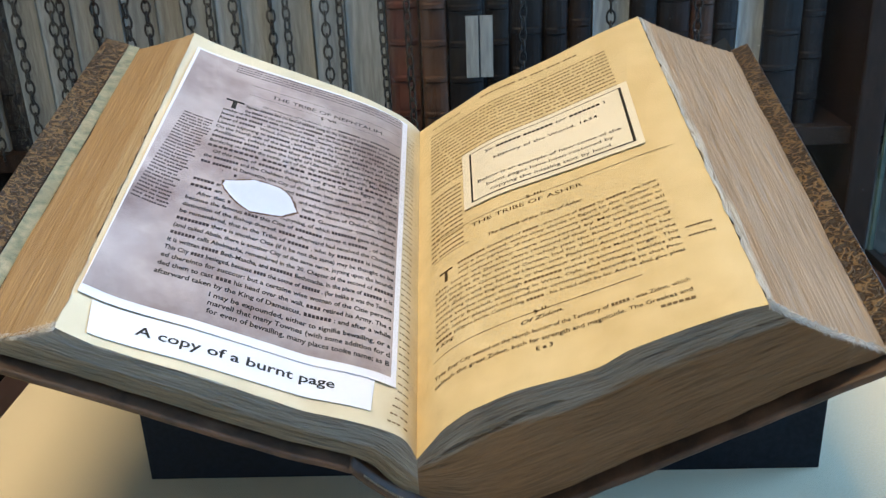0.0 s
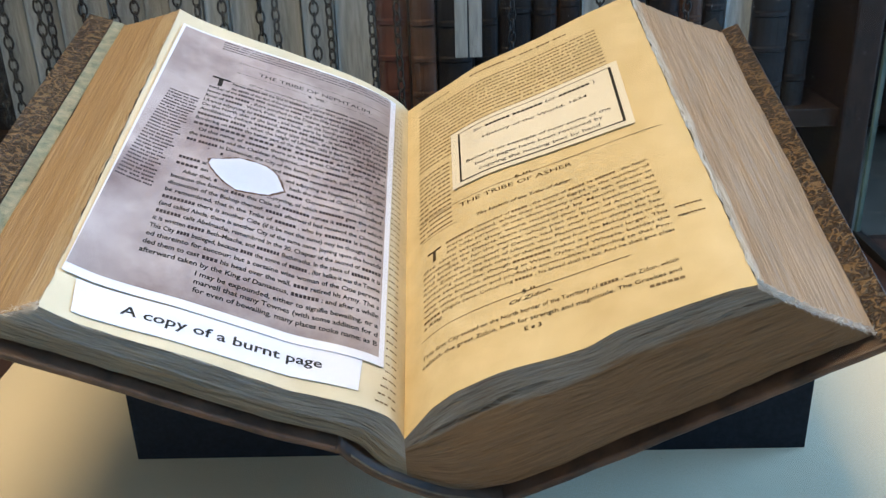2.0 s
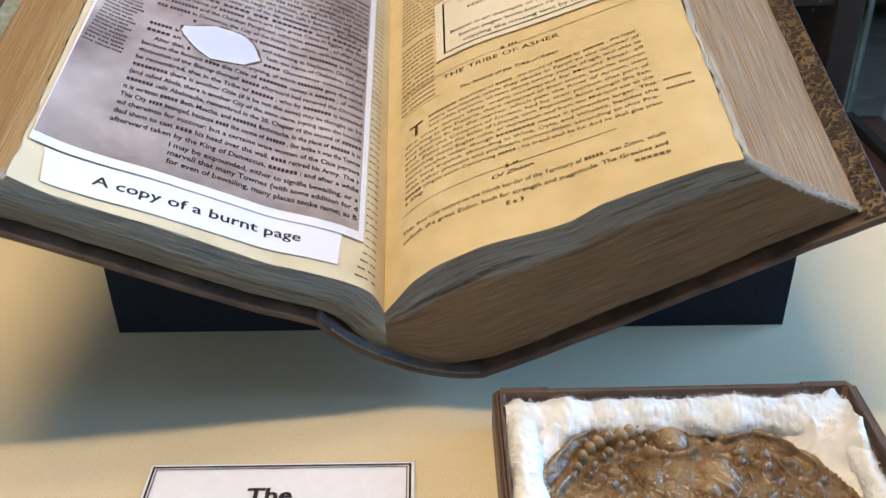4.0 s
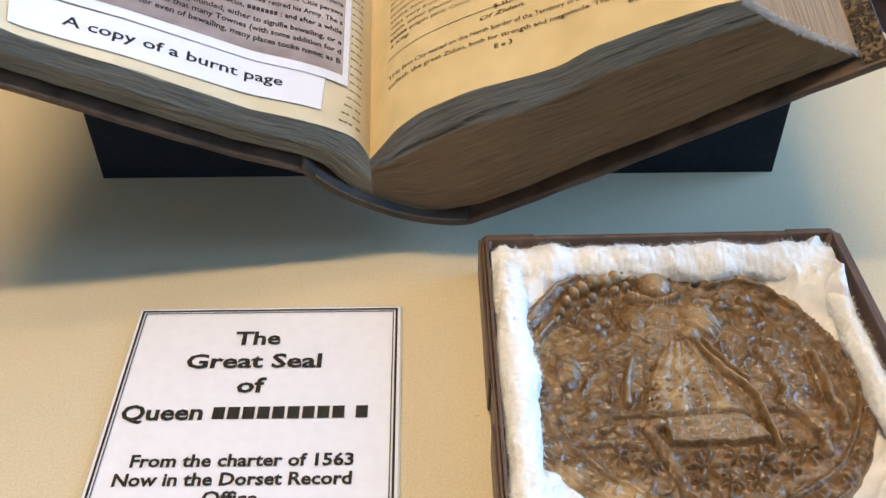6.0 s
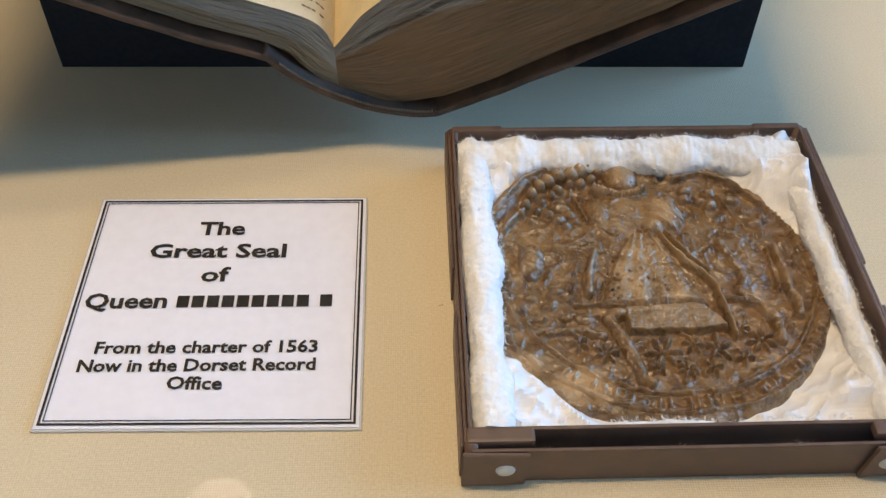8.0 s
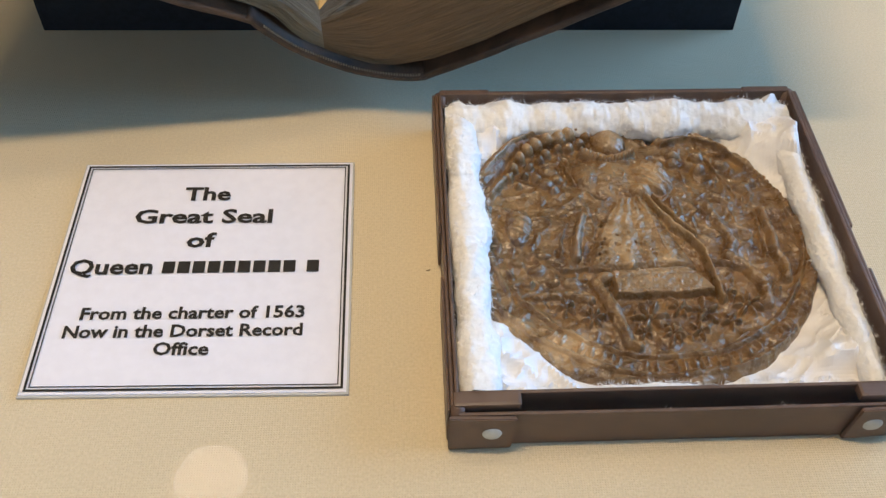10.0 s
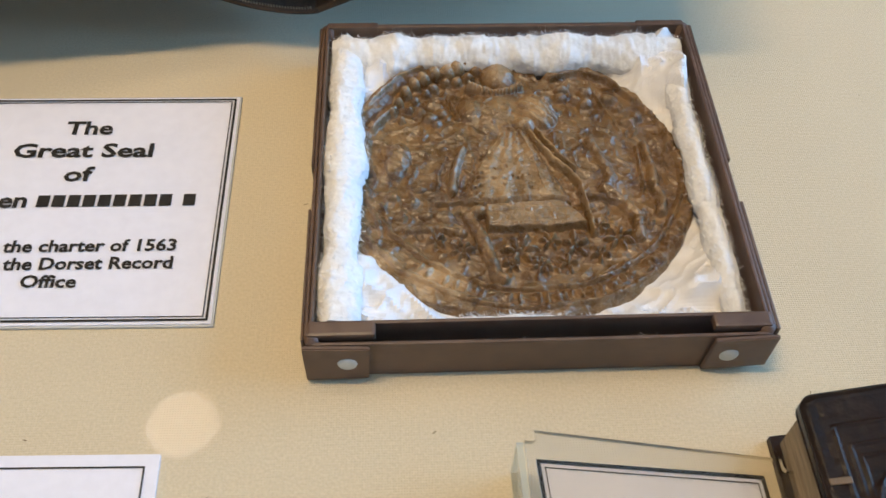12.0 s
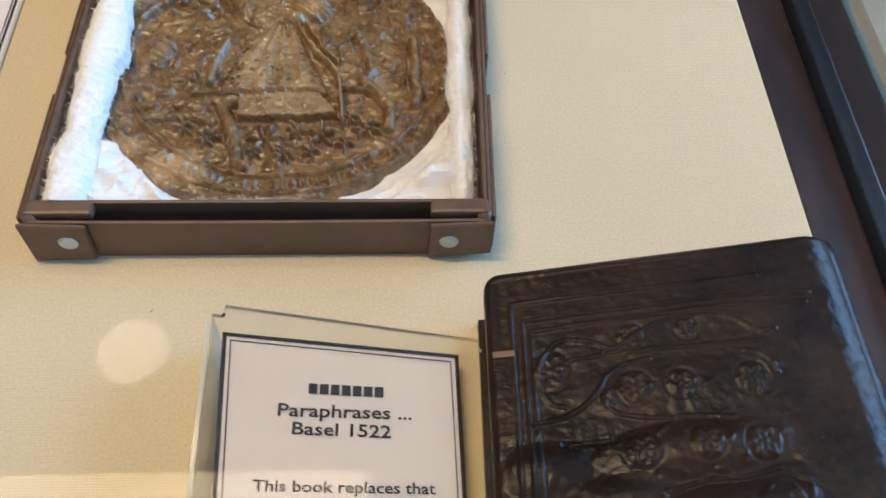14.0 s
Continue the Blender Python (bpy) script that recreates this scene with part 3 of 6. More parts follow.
xs = [-0.168, -0.12, -0.08, -0.04, -0.012, 0.02, 0.041, 0.09, 0.15, 0.213]
V, F = [], []
for k, y in enumerate((0.46, 0.70)):
    yy = [y + (0.006 * (x + 0.168) / 0.381 * -1 if k == 0 else 0) for x in xs]
    V += [(x, q, 0.0) for x, q in zip(xs, yy)] + [(x, q, max(0.004, under(x, q) - 0.0008)) for x, q in zip(xs, yy)]
n = len(xs)
for i in range(n - 1):
    F.append((i, i + 1, n + i + 1, n + i))
    F.append((2 * n + i + 1, 2 * n + i, 3 * n + i, 3 * n + i + 1))
    F.append((n + i, n + i + 1, 3 * n + i + 1, 3 * n + i))
    F.append((i + 1, i, 2 * n + i, 2 * n + i + 1))
F += [(0, n, 3 * n, 2 * n), (n - 1, 3 * n - 1, 4 * n - 1, 2 * n - 1)]
tagged(mesh_part("book_cradle", V, F, BLACK_CLOTH), "low black cloth-covered cradle under the open book", "book stand")

# ---- the great open book ----
RT = [(0, 0), (.0059, .0088), (.013, .0202), (.025, .0317), (.0466, .0438), (.0714, .052), (.0836, .0566), (.095, .0669), (.118, .0772), (.1403, .0872), (.1512, .0895)]
RH = [(0, 0), (.0123, .009), (.0293, .0199), (.0501, .035), (.0823, .0492), (.1097, .0631), (.1326, .0748), (.1544, .0842)]
LT = [(0, 0), (.0015, .0071), (.0056, .0154), (.0181, .0238), (.0305, .0294), (.0504, .0365), (.0666, .0457), (.0826, .0547), (.1002, .0645), (.1179, .0729), (.1327, .0809), (.1463, .0915)]
LH = [(0, 0), (.0044, .0073), (.0282, .0247), (.0516, .037), (.0899, .0541), (.127, .0707), (.145, .0798), (.1517, .085)]


def smooth_profile(pts, n=90, rounds=6):
    p = np.array(pts, float)
    s = np.r_[0, np.cumsum(np.hypot(*np.diff(p, axis=0).T))]
    u = np.linspace(0, s[-1], n)
    q = np.c_[np.interp(u, s, p[:, 0]), np.interp(u, s, p[:, 1])]
    for _ in range(rounds):
        q[1:-1] = 0.25 * q[:-2] + 0.5 * q[1:-1] + 0.25 * q[2:]
    return q


PROF = {1: (smooth_profile(RT), smooth_profile(RH, rounds=40)), -1: (smooth_profile(LT), smooth_profile(LH, rounds=30))}


SOFT = smooth_profile([p for p in RT if not 0.05 < p[0] < 0.1], rounds=30)


def sag(x, y):
    """The dip that the right page has at its tail only."""
    T = PROF[1][0]
    return (np.interp(x, T[:, 0], T[:, 1]) - np.interp(x, SOFT[:, 0], SOFT[:, 1])) * min(1, max(0, y) / 0.035)


def page_z(side, x, y):
    k = min(max(y / LEN, 0), 1)
    T, H = PROF[side]
    z = (1 - k) * np.interp(abs(x), T[:, 0], T[:, 1]) + k * np.interp(abs(x), H[:, 0], H[:, 1])
    return z - (1 - k) * sag(abs(x), y) if side > 0 else z


def on_page(side, lift):
    return lambda x, y: (x, y, page_z(side, x, y) + lift)


book = thing("open_book", BOOK, "thick old folio volume lying open on a black cradle", "book")
BOT = {1: ([(.000, -.0285), (.012, -.036), (.028, -.0425), (.0491, -.0385), (.0753, -.0242), (.1016, -.0074), (.1267, .0082), (.1507, .0236), (.1738, .0379), (.196, .0509), (.2085, .0588)],
           [(.000, -.0285), (.012, -.036), (.028, -.0425), (.0491, -.0385), (.08, -.0225), (.13, .006), (.18, .032), (.2238, .0545)]),
       -1: ([(.000, -.0285), (.013, -.018), (.0201, -.003), (.0329, .0052), (.0583, .0155), (.0824, .028), (.1053, .0415), (.1277, .0535), (.1492, .0651), (.1701, .0755), (.186, .0835)],
            [(.000, -.0285), (.013, -.018), (.0201, -.003), (.0329, .0052), (.0824, .026), (.13, .048), (.17, .066), (.193, .0745)])}


def text_block(side, edge_mat, fore_mat, names):
    NS, NK, NY = 110, 110, 60
    top, bot = PROF[side], [smooth_profile(b, 90) for b in BOT[side]]
    rg = np.random.RandomState(3 + side)
    jit = rg.uniform(-1, 1, NK) * 0.0003

    def pt(s, k, e):
        i = s * 89
        a, f0 = min(int(i), 88), i - min(int(i), 88)
        p = top[e][a] * (1 - f0) + top[e][a + 1] * f0
        q = bot[e][a] * (1 - f0) + bot[e][a + 1] * f0
        w = p * (1 - k) + q * k
        if side > 0:
            bow = math.sin(math.pi * k) * 0.004 * s ** 3
        else:
            bow = math.sin(math.pi * k) * 0.002 * s ** 3
        return w[0] - bow, w[1]

    # tail and head
    for e, yb, nm in ((0, 0.0, names[0]), (1, LEN, names[1])):
        V, U = [], []
        for a in range(NS):
            s = a / (NS - 1)
            for k in range(NK):
                kk = k / (NK - 1)
                x, z = pt(s, kk, e)
                w = noise.noise((s * 5, kk * 22, side * 3)) * 0.0014 + noise.noise((s * 18, kk * 60, 7)) * 0.0008
                crack = 0.008 * max(0, 1 - abs(kk - 0.22 - 0.02 * math.sin(s * 9) - 0.008 * math.sin(s * 31)) / 0.013) * max(0, math.sin(s * 7.5 - 0.2)) ** 0.5 * (side > 0) if math.sin(s * 7.5 - 0.2) > 0 else 0
                for at, wide, deep in ((0.10, 0.007, 0.003), (0.34, 0.006, 0.0025)):
                    crack += deep * max(0, 1 - abs(kk - at - 0.03 * math.sin(s * 6 + at * 40)) / wide) * max(0, math.sin(s * 11 + at * 60)) * (side > 0 or at < 0.2)
                inn = (jit[k] + w) * min(1, 8 * s * (1.02 - s) + 0.2) + crack
                V.append((side * x, yb + (inn if e == 0 else -inn), z))
                U.append((s, kk))
        mesh_part(nm, V, grid_faces(NS, NK, flip=(side > 0) != (e == 0)), edge_mat, book, smooth=False, uv=U)
    # fore-edge
    V, U = [], []
    for a in range(NY):
        y = a / (NY - 1)
        for k in range(NK):
            kk = k / (NK - 1)
            p0, p1 = pt(1, kk, 0), pt(1, kk, 1)
            x, z = p0[0] * (1 - y) + p1[0] * y, p0[1] * (1 - y) + p1[1] * y
            w = noise.noise((y * 6, kk * 26, 2 + side)) * 0.0012 + jit[k] * 1.3
            fray = rg.uniform(-0.001, 0.0014) if kk < 0.04 else 0
            w *= min(1, kk * 14)
            V.append((side * (x + w + fray), y * LEN, z + 0.4 * w * (kk < 0.97) + 0.0003 * (kk < 0.01)))
            U.append((y, kk))
    mesh_part(names[2], V, grid_faces(NY, NK, flip=side > 0), fore_mat, book, smooth=False, uv=U)


def page(side, material, name):
    """The leaf that lies on top, with a little unevenness."""
    T, H = PROF[side]
    NY = 50
    V = []
    for i in range(90):
        for j in range(NY):
            k = j / (NY - 1)
            p = T[i] * (1 - k) + H[i] * k
            w = 0.00012 * noise.noise((p[0] * 30, k * 7, side)) if i > 2 else 0
            edge = 0.0008 * noise.noise((p[0] * 45, 3.3, side)) if j in (0, NY - 1) else 0
            V.append((side * p[0], k * LEN + edge + (0 if j else -0.0006), page_z(side, p[0], k * LEN) + w + 0.0002 if i > 6 else p[1] + w + 0.0002))
    return mesh_part(name, V, grid_faces(90, NY, flip=side < 0), material, book, smooth=True)


page(1, PAGE, "right_page")
page(-1, PAGE_PALE, "left_page")
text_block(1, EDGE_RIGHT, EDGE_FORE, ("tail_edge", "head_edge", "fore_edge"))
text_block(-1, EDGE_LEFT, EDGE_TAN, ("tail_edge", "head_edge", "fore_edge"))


def board(side, tail, head, t, name, lo=-0.007, hi=LEN + 0.007):
    """A cover board between two section lines of its inner face; t: thickness."""
    T, H = smooth_profile(tail, 30), smooth_profile(head, 30)
    sect = []
    for P in (T, H):
        d = np.gradient(P, axis=0)
        nrm = np.c_[d[:, 1], -d[:, 0]] / np.hypot(d[:, 0], d[:, 1])[:, None]
        sect.append((P, P + nrm * t))
    bm = bmesh.new()
    NY = 14
    rings = []
    for j in range(NY):
        k = j / (NY - 1)
        ins = (1 - k) * sect[0][0] + k * sect[1][0]
        out = (1 - k) * sect[0][1] + k * sect[1][1]
        loop = list(ins) + list(out[::-1])
        y = lo + (hi - lo) * k
        rings.append([bm.verts.new((side * q[0], y + 0.0006 * noise.noise((q[0] * 60, k * 9, side)), q[1])) for q in loop])
    m = len(rings[0])
    for j in range(NY - 1):
        for i in range(m):
            bm.faces.new((rings[j][i], rings[j][(i + 1) % m], rings[j + 1][(i + 1) % m], rings[j + 1][i]))
    for r in (rings[0], rings[-1]):
        for i in range(m // 2 - 1):
            bm.faces.new((r[i], r[i + 1], r[m - 2 - i], r[m - 1 - i]))
    bmesh.ops.recalc_face_normals(bm, faces=bm.faces)
    ed = [e for e in bm.edges if e.calc_face_angle(0) > 1.0]
    bmesh.ops.bevel(bm, geom=ed, offset=0.0012, segments=2, affect="EDGES", profile=0.5)
    return part(name, bm, CALF, book, "worn brown calf cover board", smooth=False)


board(1, [(.047, -.041), (.0753, -.0255), (.1267, .0068), (.1738, .0364), (.2085, .0575), (.219, .0635)],
      [(.047, -.041), (.08, -.024), (.13, .0045), (.18, .0305), (.2238, .053), (.236, .0585)], 0.0046, "right_cover")
board(-1, [(.029, .0015), (.0583, .0138), (.0824, .0264), (.1277, .0519), (.1701, .074), (.186, .082), (.2095, .0921)],
      [(.029, .0015), (.0824, .0244), (.13, .0464), (.17, .0645), (.193, .073), (.2165, .0811)], 0.0037, "left_cover")


def lining_strip(side, a, b, tail, head, lift, material, name, label):
    """A strip on the inner face of a cover, between two distances from the spine."""
    V = []
    for j in range(40):
        k = j / 39
        for (ta, ha) in ((a[0], a[1]), (b[0], b[1])):
            x = ta * (1 - k) + ha * k
            z = np.interp(ta, *zip(*tail)) * (1 - k) + np.interp(ha, *zip(*head)) * k
            V.append((side * x, -0.005 + (LEN + 0.010) * k, z + lift))
    return mesh_part(name, V, [(2 * j, 2 * j + 1, 2 * j + 3, 2 * j + 2)[::1 if side > 0 else -1] for j in range(39)], material, book, label)


lining_strip(1, (.2087, .2240), (.2185, .2352), [(.2085, .0575), (.219, .0635)], [(.2238, .053), (.236, .0585)], 0.0006, TOOLED, "turn_in", "gilt-tooled leather turn-in")
lining_strip(-1, (.1866, .1936), (.1935, .2005), [(.186, .082), (.214, .094)], [(.193, .073), (.222, .083)], 0.0006, MARBLED, "endpaper", "green marbled endpaper")
lining_strip(-1, (.1938, .2008), (.2084, .2154), [(.186, .082), (.214, .094)], [(.193, .073), (.222, .083)], 0.0012, TOOLED, "turn_in", "gilt-tooled leather turn-in")

SPINE = [(-.0300, .0035), (-.0254, -.0045), (-.013, -.0185), (.0001, -.028), (.0137, -.036), (.0277, -.0405), (.0418, -.0430), (.0490, -.0415)]
P = np.array(smooth_profile([(x + 0.05, z) for x, z in SPINE], 40))
P[:, 0] -= 0.05
d = np.gradient(P, axis=0)
nr = np.c_[d[:, 1], -d[:, 0]] / np.hypot(d[:, 0], d[:, 1])[:, None]
bm = bmesh.new()
rings = []
for j in range(36):
    y = -0.007 + (LEN + 0.014) * j / 35
    band = 0.0025 * max(0, 1 - abs(((y - 0.03) % 0.05) - 0.025) / 0.006)
    loop = list(P) + list((P + nr * (0.0030 + band))[::-1])
    rings.append([bm.verts.new((q[0], y, q[1])) for q in loop])
m = len(rings[0])
for j in range(35):
    for i in range(m):
        bm.faces.new((rings[j][i], rings[j][(i + 1) % m], rings[j + 1][(i + 1) % m], rings[j + 1][i]))
for r in (rings[0], rings[-1]):
    for i in range(m // 2 - 1):
        bm.faces.new((r[i], r[i + 1], r[m - 2 - i], r[m - 1 - i]))
bmesh.ops.recalc_face_normals(bm, faces=bm.faces)
part("spine", bm, CALF, book, "rounded calf spine with raised bands", smooth=True)
bm = bmesh.new()
s = np.r_[0, np.cumsum(np.hypot(*np.diff(P, axis=0).T))]
for k in range(62):
    u = s[-1] * (0.10 + 0.86 * k / 61)
    x, z = np.interp(u, s, P[:, 0]), np.interp(u, s, P[:, 1])
    bmesh.ops.create_icosphere(bm, subdivisions=1, radius=0.00062, matrix=Matrix.Translation((x, -0.0062, z + 0.0008)) @ Matrix.Diagonal((0.8, 1.2, 1.5, 1)))
part("headband", bm, STITCH, book, "sewn headband of pale beads", smooth=True)

def frayed(side, n, seed):
    """Loose paper fibres along the corner between tail and fore-edge."""
    r = random.Random(seed)
    bm = bmesh.new()
    a, b = (Vector((side * PROF[side][0][-1][0], 0, PROF[side][0][-1][1])), Vector((side * BOT[side][0][-1][0], 0, BOT[side][0][-1][1])))
    for _ in range(n):
        k = r.random() ** 1.5
        p = a + (b - a) * k + Vector((side * -0.004 * math.sin(math.pi * k), r.uniform(-0.0006, 0.003), r.uniform(-0.0006, 0.0006)))
        d = Vector((side * r.uniform(0.2, 1.0), r.uniform(-1.2, 0.3), r.uniform(-0.6, 0.5))).normalized()
        w, prev = r.uniform(0.00005, 0.00012), None
        for _k in range(4):
            cur = [bm.verts.new(p + q) for q in (Vector((w, 0, 0)), Vector((0, w, 0)), Vector((-w, 0, w)))]
            if prev:
                for i in range(3):
                    bm.faces.new((prev[i], prev[(i + 1) % 3], cur[(i + 1) % 3], cur[i]))
            prev = cur
            d = (d + Vector((r.uniform(-.4, .4), r.uniform(-.4, .4), r.uniform(-.4, .3)))).normalized()
            p = p + d * r.uniform(0.0003, 0.0008)
    return tagged(part("frayed_fibres", bm, FRAY, book, "pale frayed paper fibres"), kind="stuff")


frayed(1, 3200, 1)
frayed(-1, 900, 2)

# printing on the right page


def rline(s, x0, y0, x1, y1, h=0.0034, ink=OLD_INK, bold=0.012, shear=0.0, side=1, par=None, lift=0.00046):
    lettering(s, (x0, y0), (x1, y1), h, on_page(side, lift), ink, par or book, bold, shear, bar=FAINT_INK if ink is OLD_INK else None)


rline("§.III.", 0.064, 0.1475, 0.0745, 0.146, 0.0026)
rline("THE TRIBE OF ASHER", 0.0323, 0.1445, 0.0943, 0.1361, 0.0040, bold=0.0)
rline("The bounds of the Tribe of Asher.", 0.0412, 0.127, 0.0925, 0.1221, 0.0030, shear=0.25)
BODY = ["#9 descended of #5 , the sonne of #5 by #6 , the hand-",
        "were increased, while they abode in Egypt to the number of",
        "and odde persons, all men above twenty yeares of age, and able to",
        "the time when they were mustered by Mount Sinai: all",
        "perishing in the Desarts, there remained of their issues, besides women",
        "and bodies fit for the warres: which past the River of Arnon, into",
        "and after the Conquest of Canaan, had for their portion that part of",
        "from Zidon and the fields of Libanus, unto Ptolomais Acon alongst the Sea-",
        "containing thirtie English miles, or thereabout: and from the Mid-land sea to the",
        "some twelve miles: though #9 makes it somewhat larger. This",
        "was very fruitfull, abounding in Wine, Oyle, and Wheate, besides the",
        "with other pleasant and profitable commodities: according to that Pro-",
        "#5 pinguis panis: Concerning #5 , his bread shall be fat: And he shall give pleas"]
for i, s in enumerate(BODY):
    k = i / (len(BODY) - 1)
    x0 = 0.0235 if i < 3 else 0.0105
    y0 = 0.1165 + (0.0615 - 0.1165) * k
    y1 = 0.1121 + (0.0497 - 0.1121) * k
    rline(s, x0, y0, 0.1292, y1, 0.0026, bold=0.004)
rline("T", 0.0130, 0.1085, 0.0205, 0.108, 0.0105, bold=0.02)
rline("a King.", 0.0105, 0.0570, 0.0200, 0.0565, 0.0028, shear=0.25)
for i in range(2):
    rline("#7", 0.1325, 0.0655 - 0.007 * i, 0.1445, 0.0648 - 0.007 * i, 0.0016, FAINT_INK)
rline("§.II.", 0.0590, 0.0465, 0.0665, 0.0462, 0.0026)
rline("Of Zidon.", 0.0525, 0.0412, 0.0726, 0.0408, 0.0028, shear=0.25)
rline("THe first City seated on the North border of the Territory of #5 , was Zidon, which", 0.0095, 0.0359, 0.1265, 0.0283, 0.0029, bold=0.006)
rline("calleth the great Zidon, both for strength and magnitude. The Greekes and", 0.0095, 0.0300, 0.1262, 0.0215, 0.0029, bold=0.006)
rline("E e 3", 0.0578, 0.0205, 0.0655, 0.0203, 0.0028)
rline("#6", 0.1120, 0.0175, 0.1262, 0.0160, 0.0024, shear=0.25)
for x0, y0, x1, y1 in ((0.009, 0.0500, 0.1088, 0.0440), (0.010, 0.1330, 0.030, 0.1318), (0.0095, 0.1530, 0.1420, 0.1395)):
    V = [on_page(1, 0.00046)(x0 + (x1 - x0) * i / 40, y0 + (y1 - y0) * i / 40 + q) for i in range(41) for q in (0, 0.0004)]
    mesh_part("printed_rule", V, [(2 * i, 2 * i + 2, 2 * i + 3, 2 * i + 1) for i in range(40)], OLD_INK, book)
# unreadable small print: broken bars
rg = random.Random(11)


def bars(n, w=(2, 9)):
    out, c = [], 0
    while c < n:
        k = rg.randint(*w)
        out.append("#%d" % k)
        c += k + 1
    return " ".join(out)


for i in range(17):
    y = 0.2800 - 0.0047 * i
    rline(bars(60), 0.0085, y + 0.006, 0.1275, y - 0.001, 0.0019, FAINT_INK)
for i in range(15):
    y = 0.1960 - 0.0047 * i
    if y > 0.128:
        rline(bars(8), 0.0085, y + 0.005, 0.0275, y + 0.0045, 0.0019, FAINT_INK)
rline(bars(24), 0.045, 0.2985, 0.111, 0.2925, 0.0028, FAINT_INK)
rline("#2 #4 #2 #3", 0.010, 0.2960, 0.030, 0.2960, 0.0022, FAINT_INK)
# a sliver of print beside the photograph on the left page
for i in range(52):
    y = 0.006 + 0.0054 * i
    rline(bars(6, (1, 3)), -0.0086 - 0.0010 * (i < 4) * (4 - i), y, -0.0038, y, 0.0014, FAINT_INK, side=-1)

# ---- photograph, caption and title card lying on the pages ----
def sheet(name, poly, side, lift, material, label, category, n=40):
    """A thin paper sheet that follows the page."""
    (ax, ay), (bx, by), (cx, cy), (dx, dy) = poly
    V, F = [], []
    for h in (0.0, 0.00022):
        for i in range(n):
            u = i / (n - 1)
            for j in range(n):
                v = j / (n - 1)
                x = (1 - u) * ((1 - v) * ax + v * dx) + u * ((1 - v) * bx + v * cx)
                y = (1 - u) * ((1 - v) * ay + v * dy) + u * ((1 - v) * by + v * cy)
                V.append((x, y, page_z(side, x, y) + lift + h))
    F = grid_faces(n, n, 0) + grid_faces(n, n, n * n, True)
    rim = [i * n for i in range(n)] + [(n - 1) * n + j for j in range(1, n)] + [i * n + n - 1 for i in range(n - 2, -1, -1)] + [j for j in range(n - 2, 0, -1)]
    F += [(a, b, b + n * n, a + n * n) for a, b in zip(rim, rim[1:] + rim[:1])]
    return tagged(mesh_part(name, V, F, material, m=BOOK, smooth=False), label, category)


photo = sheet("photo_sheet", [(-0.1457, 0.2905), (-0.0085, 0.3000), (-0.0094, 0.0285), (-0.1443, 0.0245)], -1, 0.0016, WHITE_PAPER, "photographic copy of a burnt printed page on white paper", "photograph")
PX0, PX1 = -0.1440, -0.0118


def py(u, v):
    return 0.2885 + 0.0090 * u + v * (0.0300 + 0.0040 * u - 0.2885 - 0.0090 * u)


V = []
n = 44
for i in range(n):
    for j in range(n):
        u, v = i / (n - 1), j / (n - 1)
        x, y = PX0 + (PX1 - PX0) * u, py(u, v)
        V.append((x, y, page_z(-1, x, y) + 0.00194))
ink_photo = mesh_part("printed_picture", V, grid_faces(n, n, flip=True), PHOTO, photo, "mauve brown print of old text", smooth=True)


HOLE_RIM = [(-0.1056, 0.1482), (-0.0982, 0.1527), (-0.092, 0.1580), (-0.0848, 0.1590), (-0.0774, 0.1590), (-0.0716, 0.1541), (-0.0672, 0.1415), (-0.0742, 0.133), (-0.0799, 0.1305), (-0.0895, 0.1274), (-0.0959, 0.1307), (-0.1018, 0.1366), (-0.1060, 0.1433)]
HOLE_AT = (-0.0865, 0.1432)


def blob(name, grow, lift, material, jag, seed):
    """A ragged patch of the print, round the burnt hole."""
    r = random.Random(seed)
    P2 = []
    for (ax, ay), (bx, by) in zip(HOLE_RIM, HOLE_RIM[1:] + HOLE_RIM[:1]):
        for i in range(6):
            q = i / 6
            x, y = ax + (bx - ax) * q - HOLE_AT[0], ay + (by - ay) * q - HOLE_AT[1]
            R = math.hypot(x, y)
            f = (R + grow + r.uniform(-jag, jag)) / R
            P2.append((HOLE_AT[0] + x * f, HOLE_AT[1] + y * f))
    m = len(P2)
    cx, cy = HOLE_AT
    V = [on_page(-1, lift)(cx, cy)] + [on_page(-1, lift)(cx + (x - cx) * f, cy + (y - cy) * f) for f in (0.33, 0.66, 1.0) for x, y in P2]
    F = [(0, 1 + i, 1 + (i + 1) % m) for i in range(m)]
    for k in (0, m):
        F += [(1 + k + i, 1 + k + m + i, 1 + k + m + (i + 1) % m, 1 + k + (i + 1) % m) for i in range(m)]
    return mesh_part(name, V, F, material, photo)


blob("scorched_rim", 0.0011, 0.00210, SCORCH, 0.0005, 4)
blob("burnt_hole", 0.0, 0.00225, HOLE, 0.0003, 9)

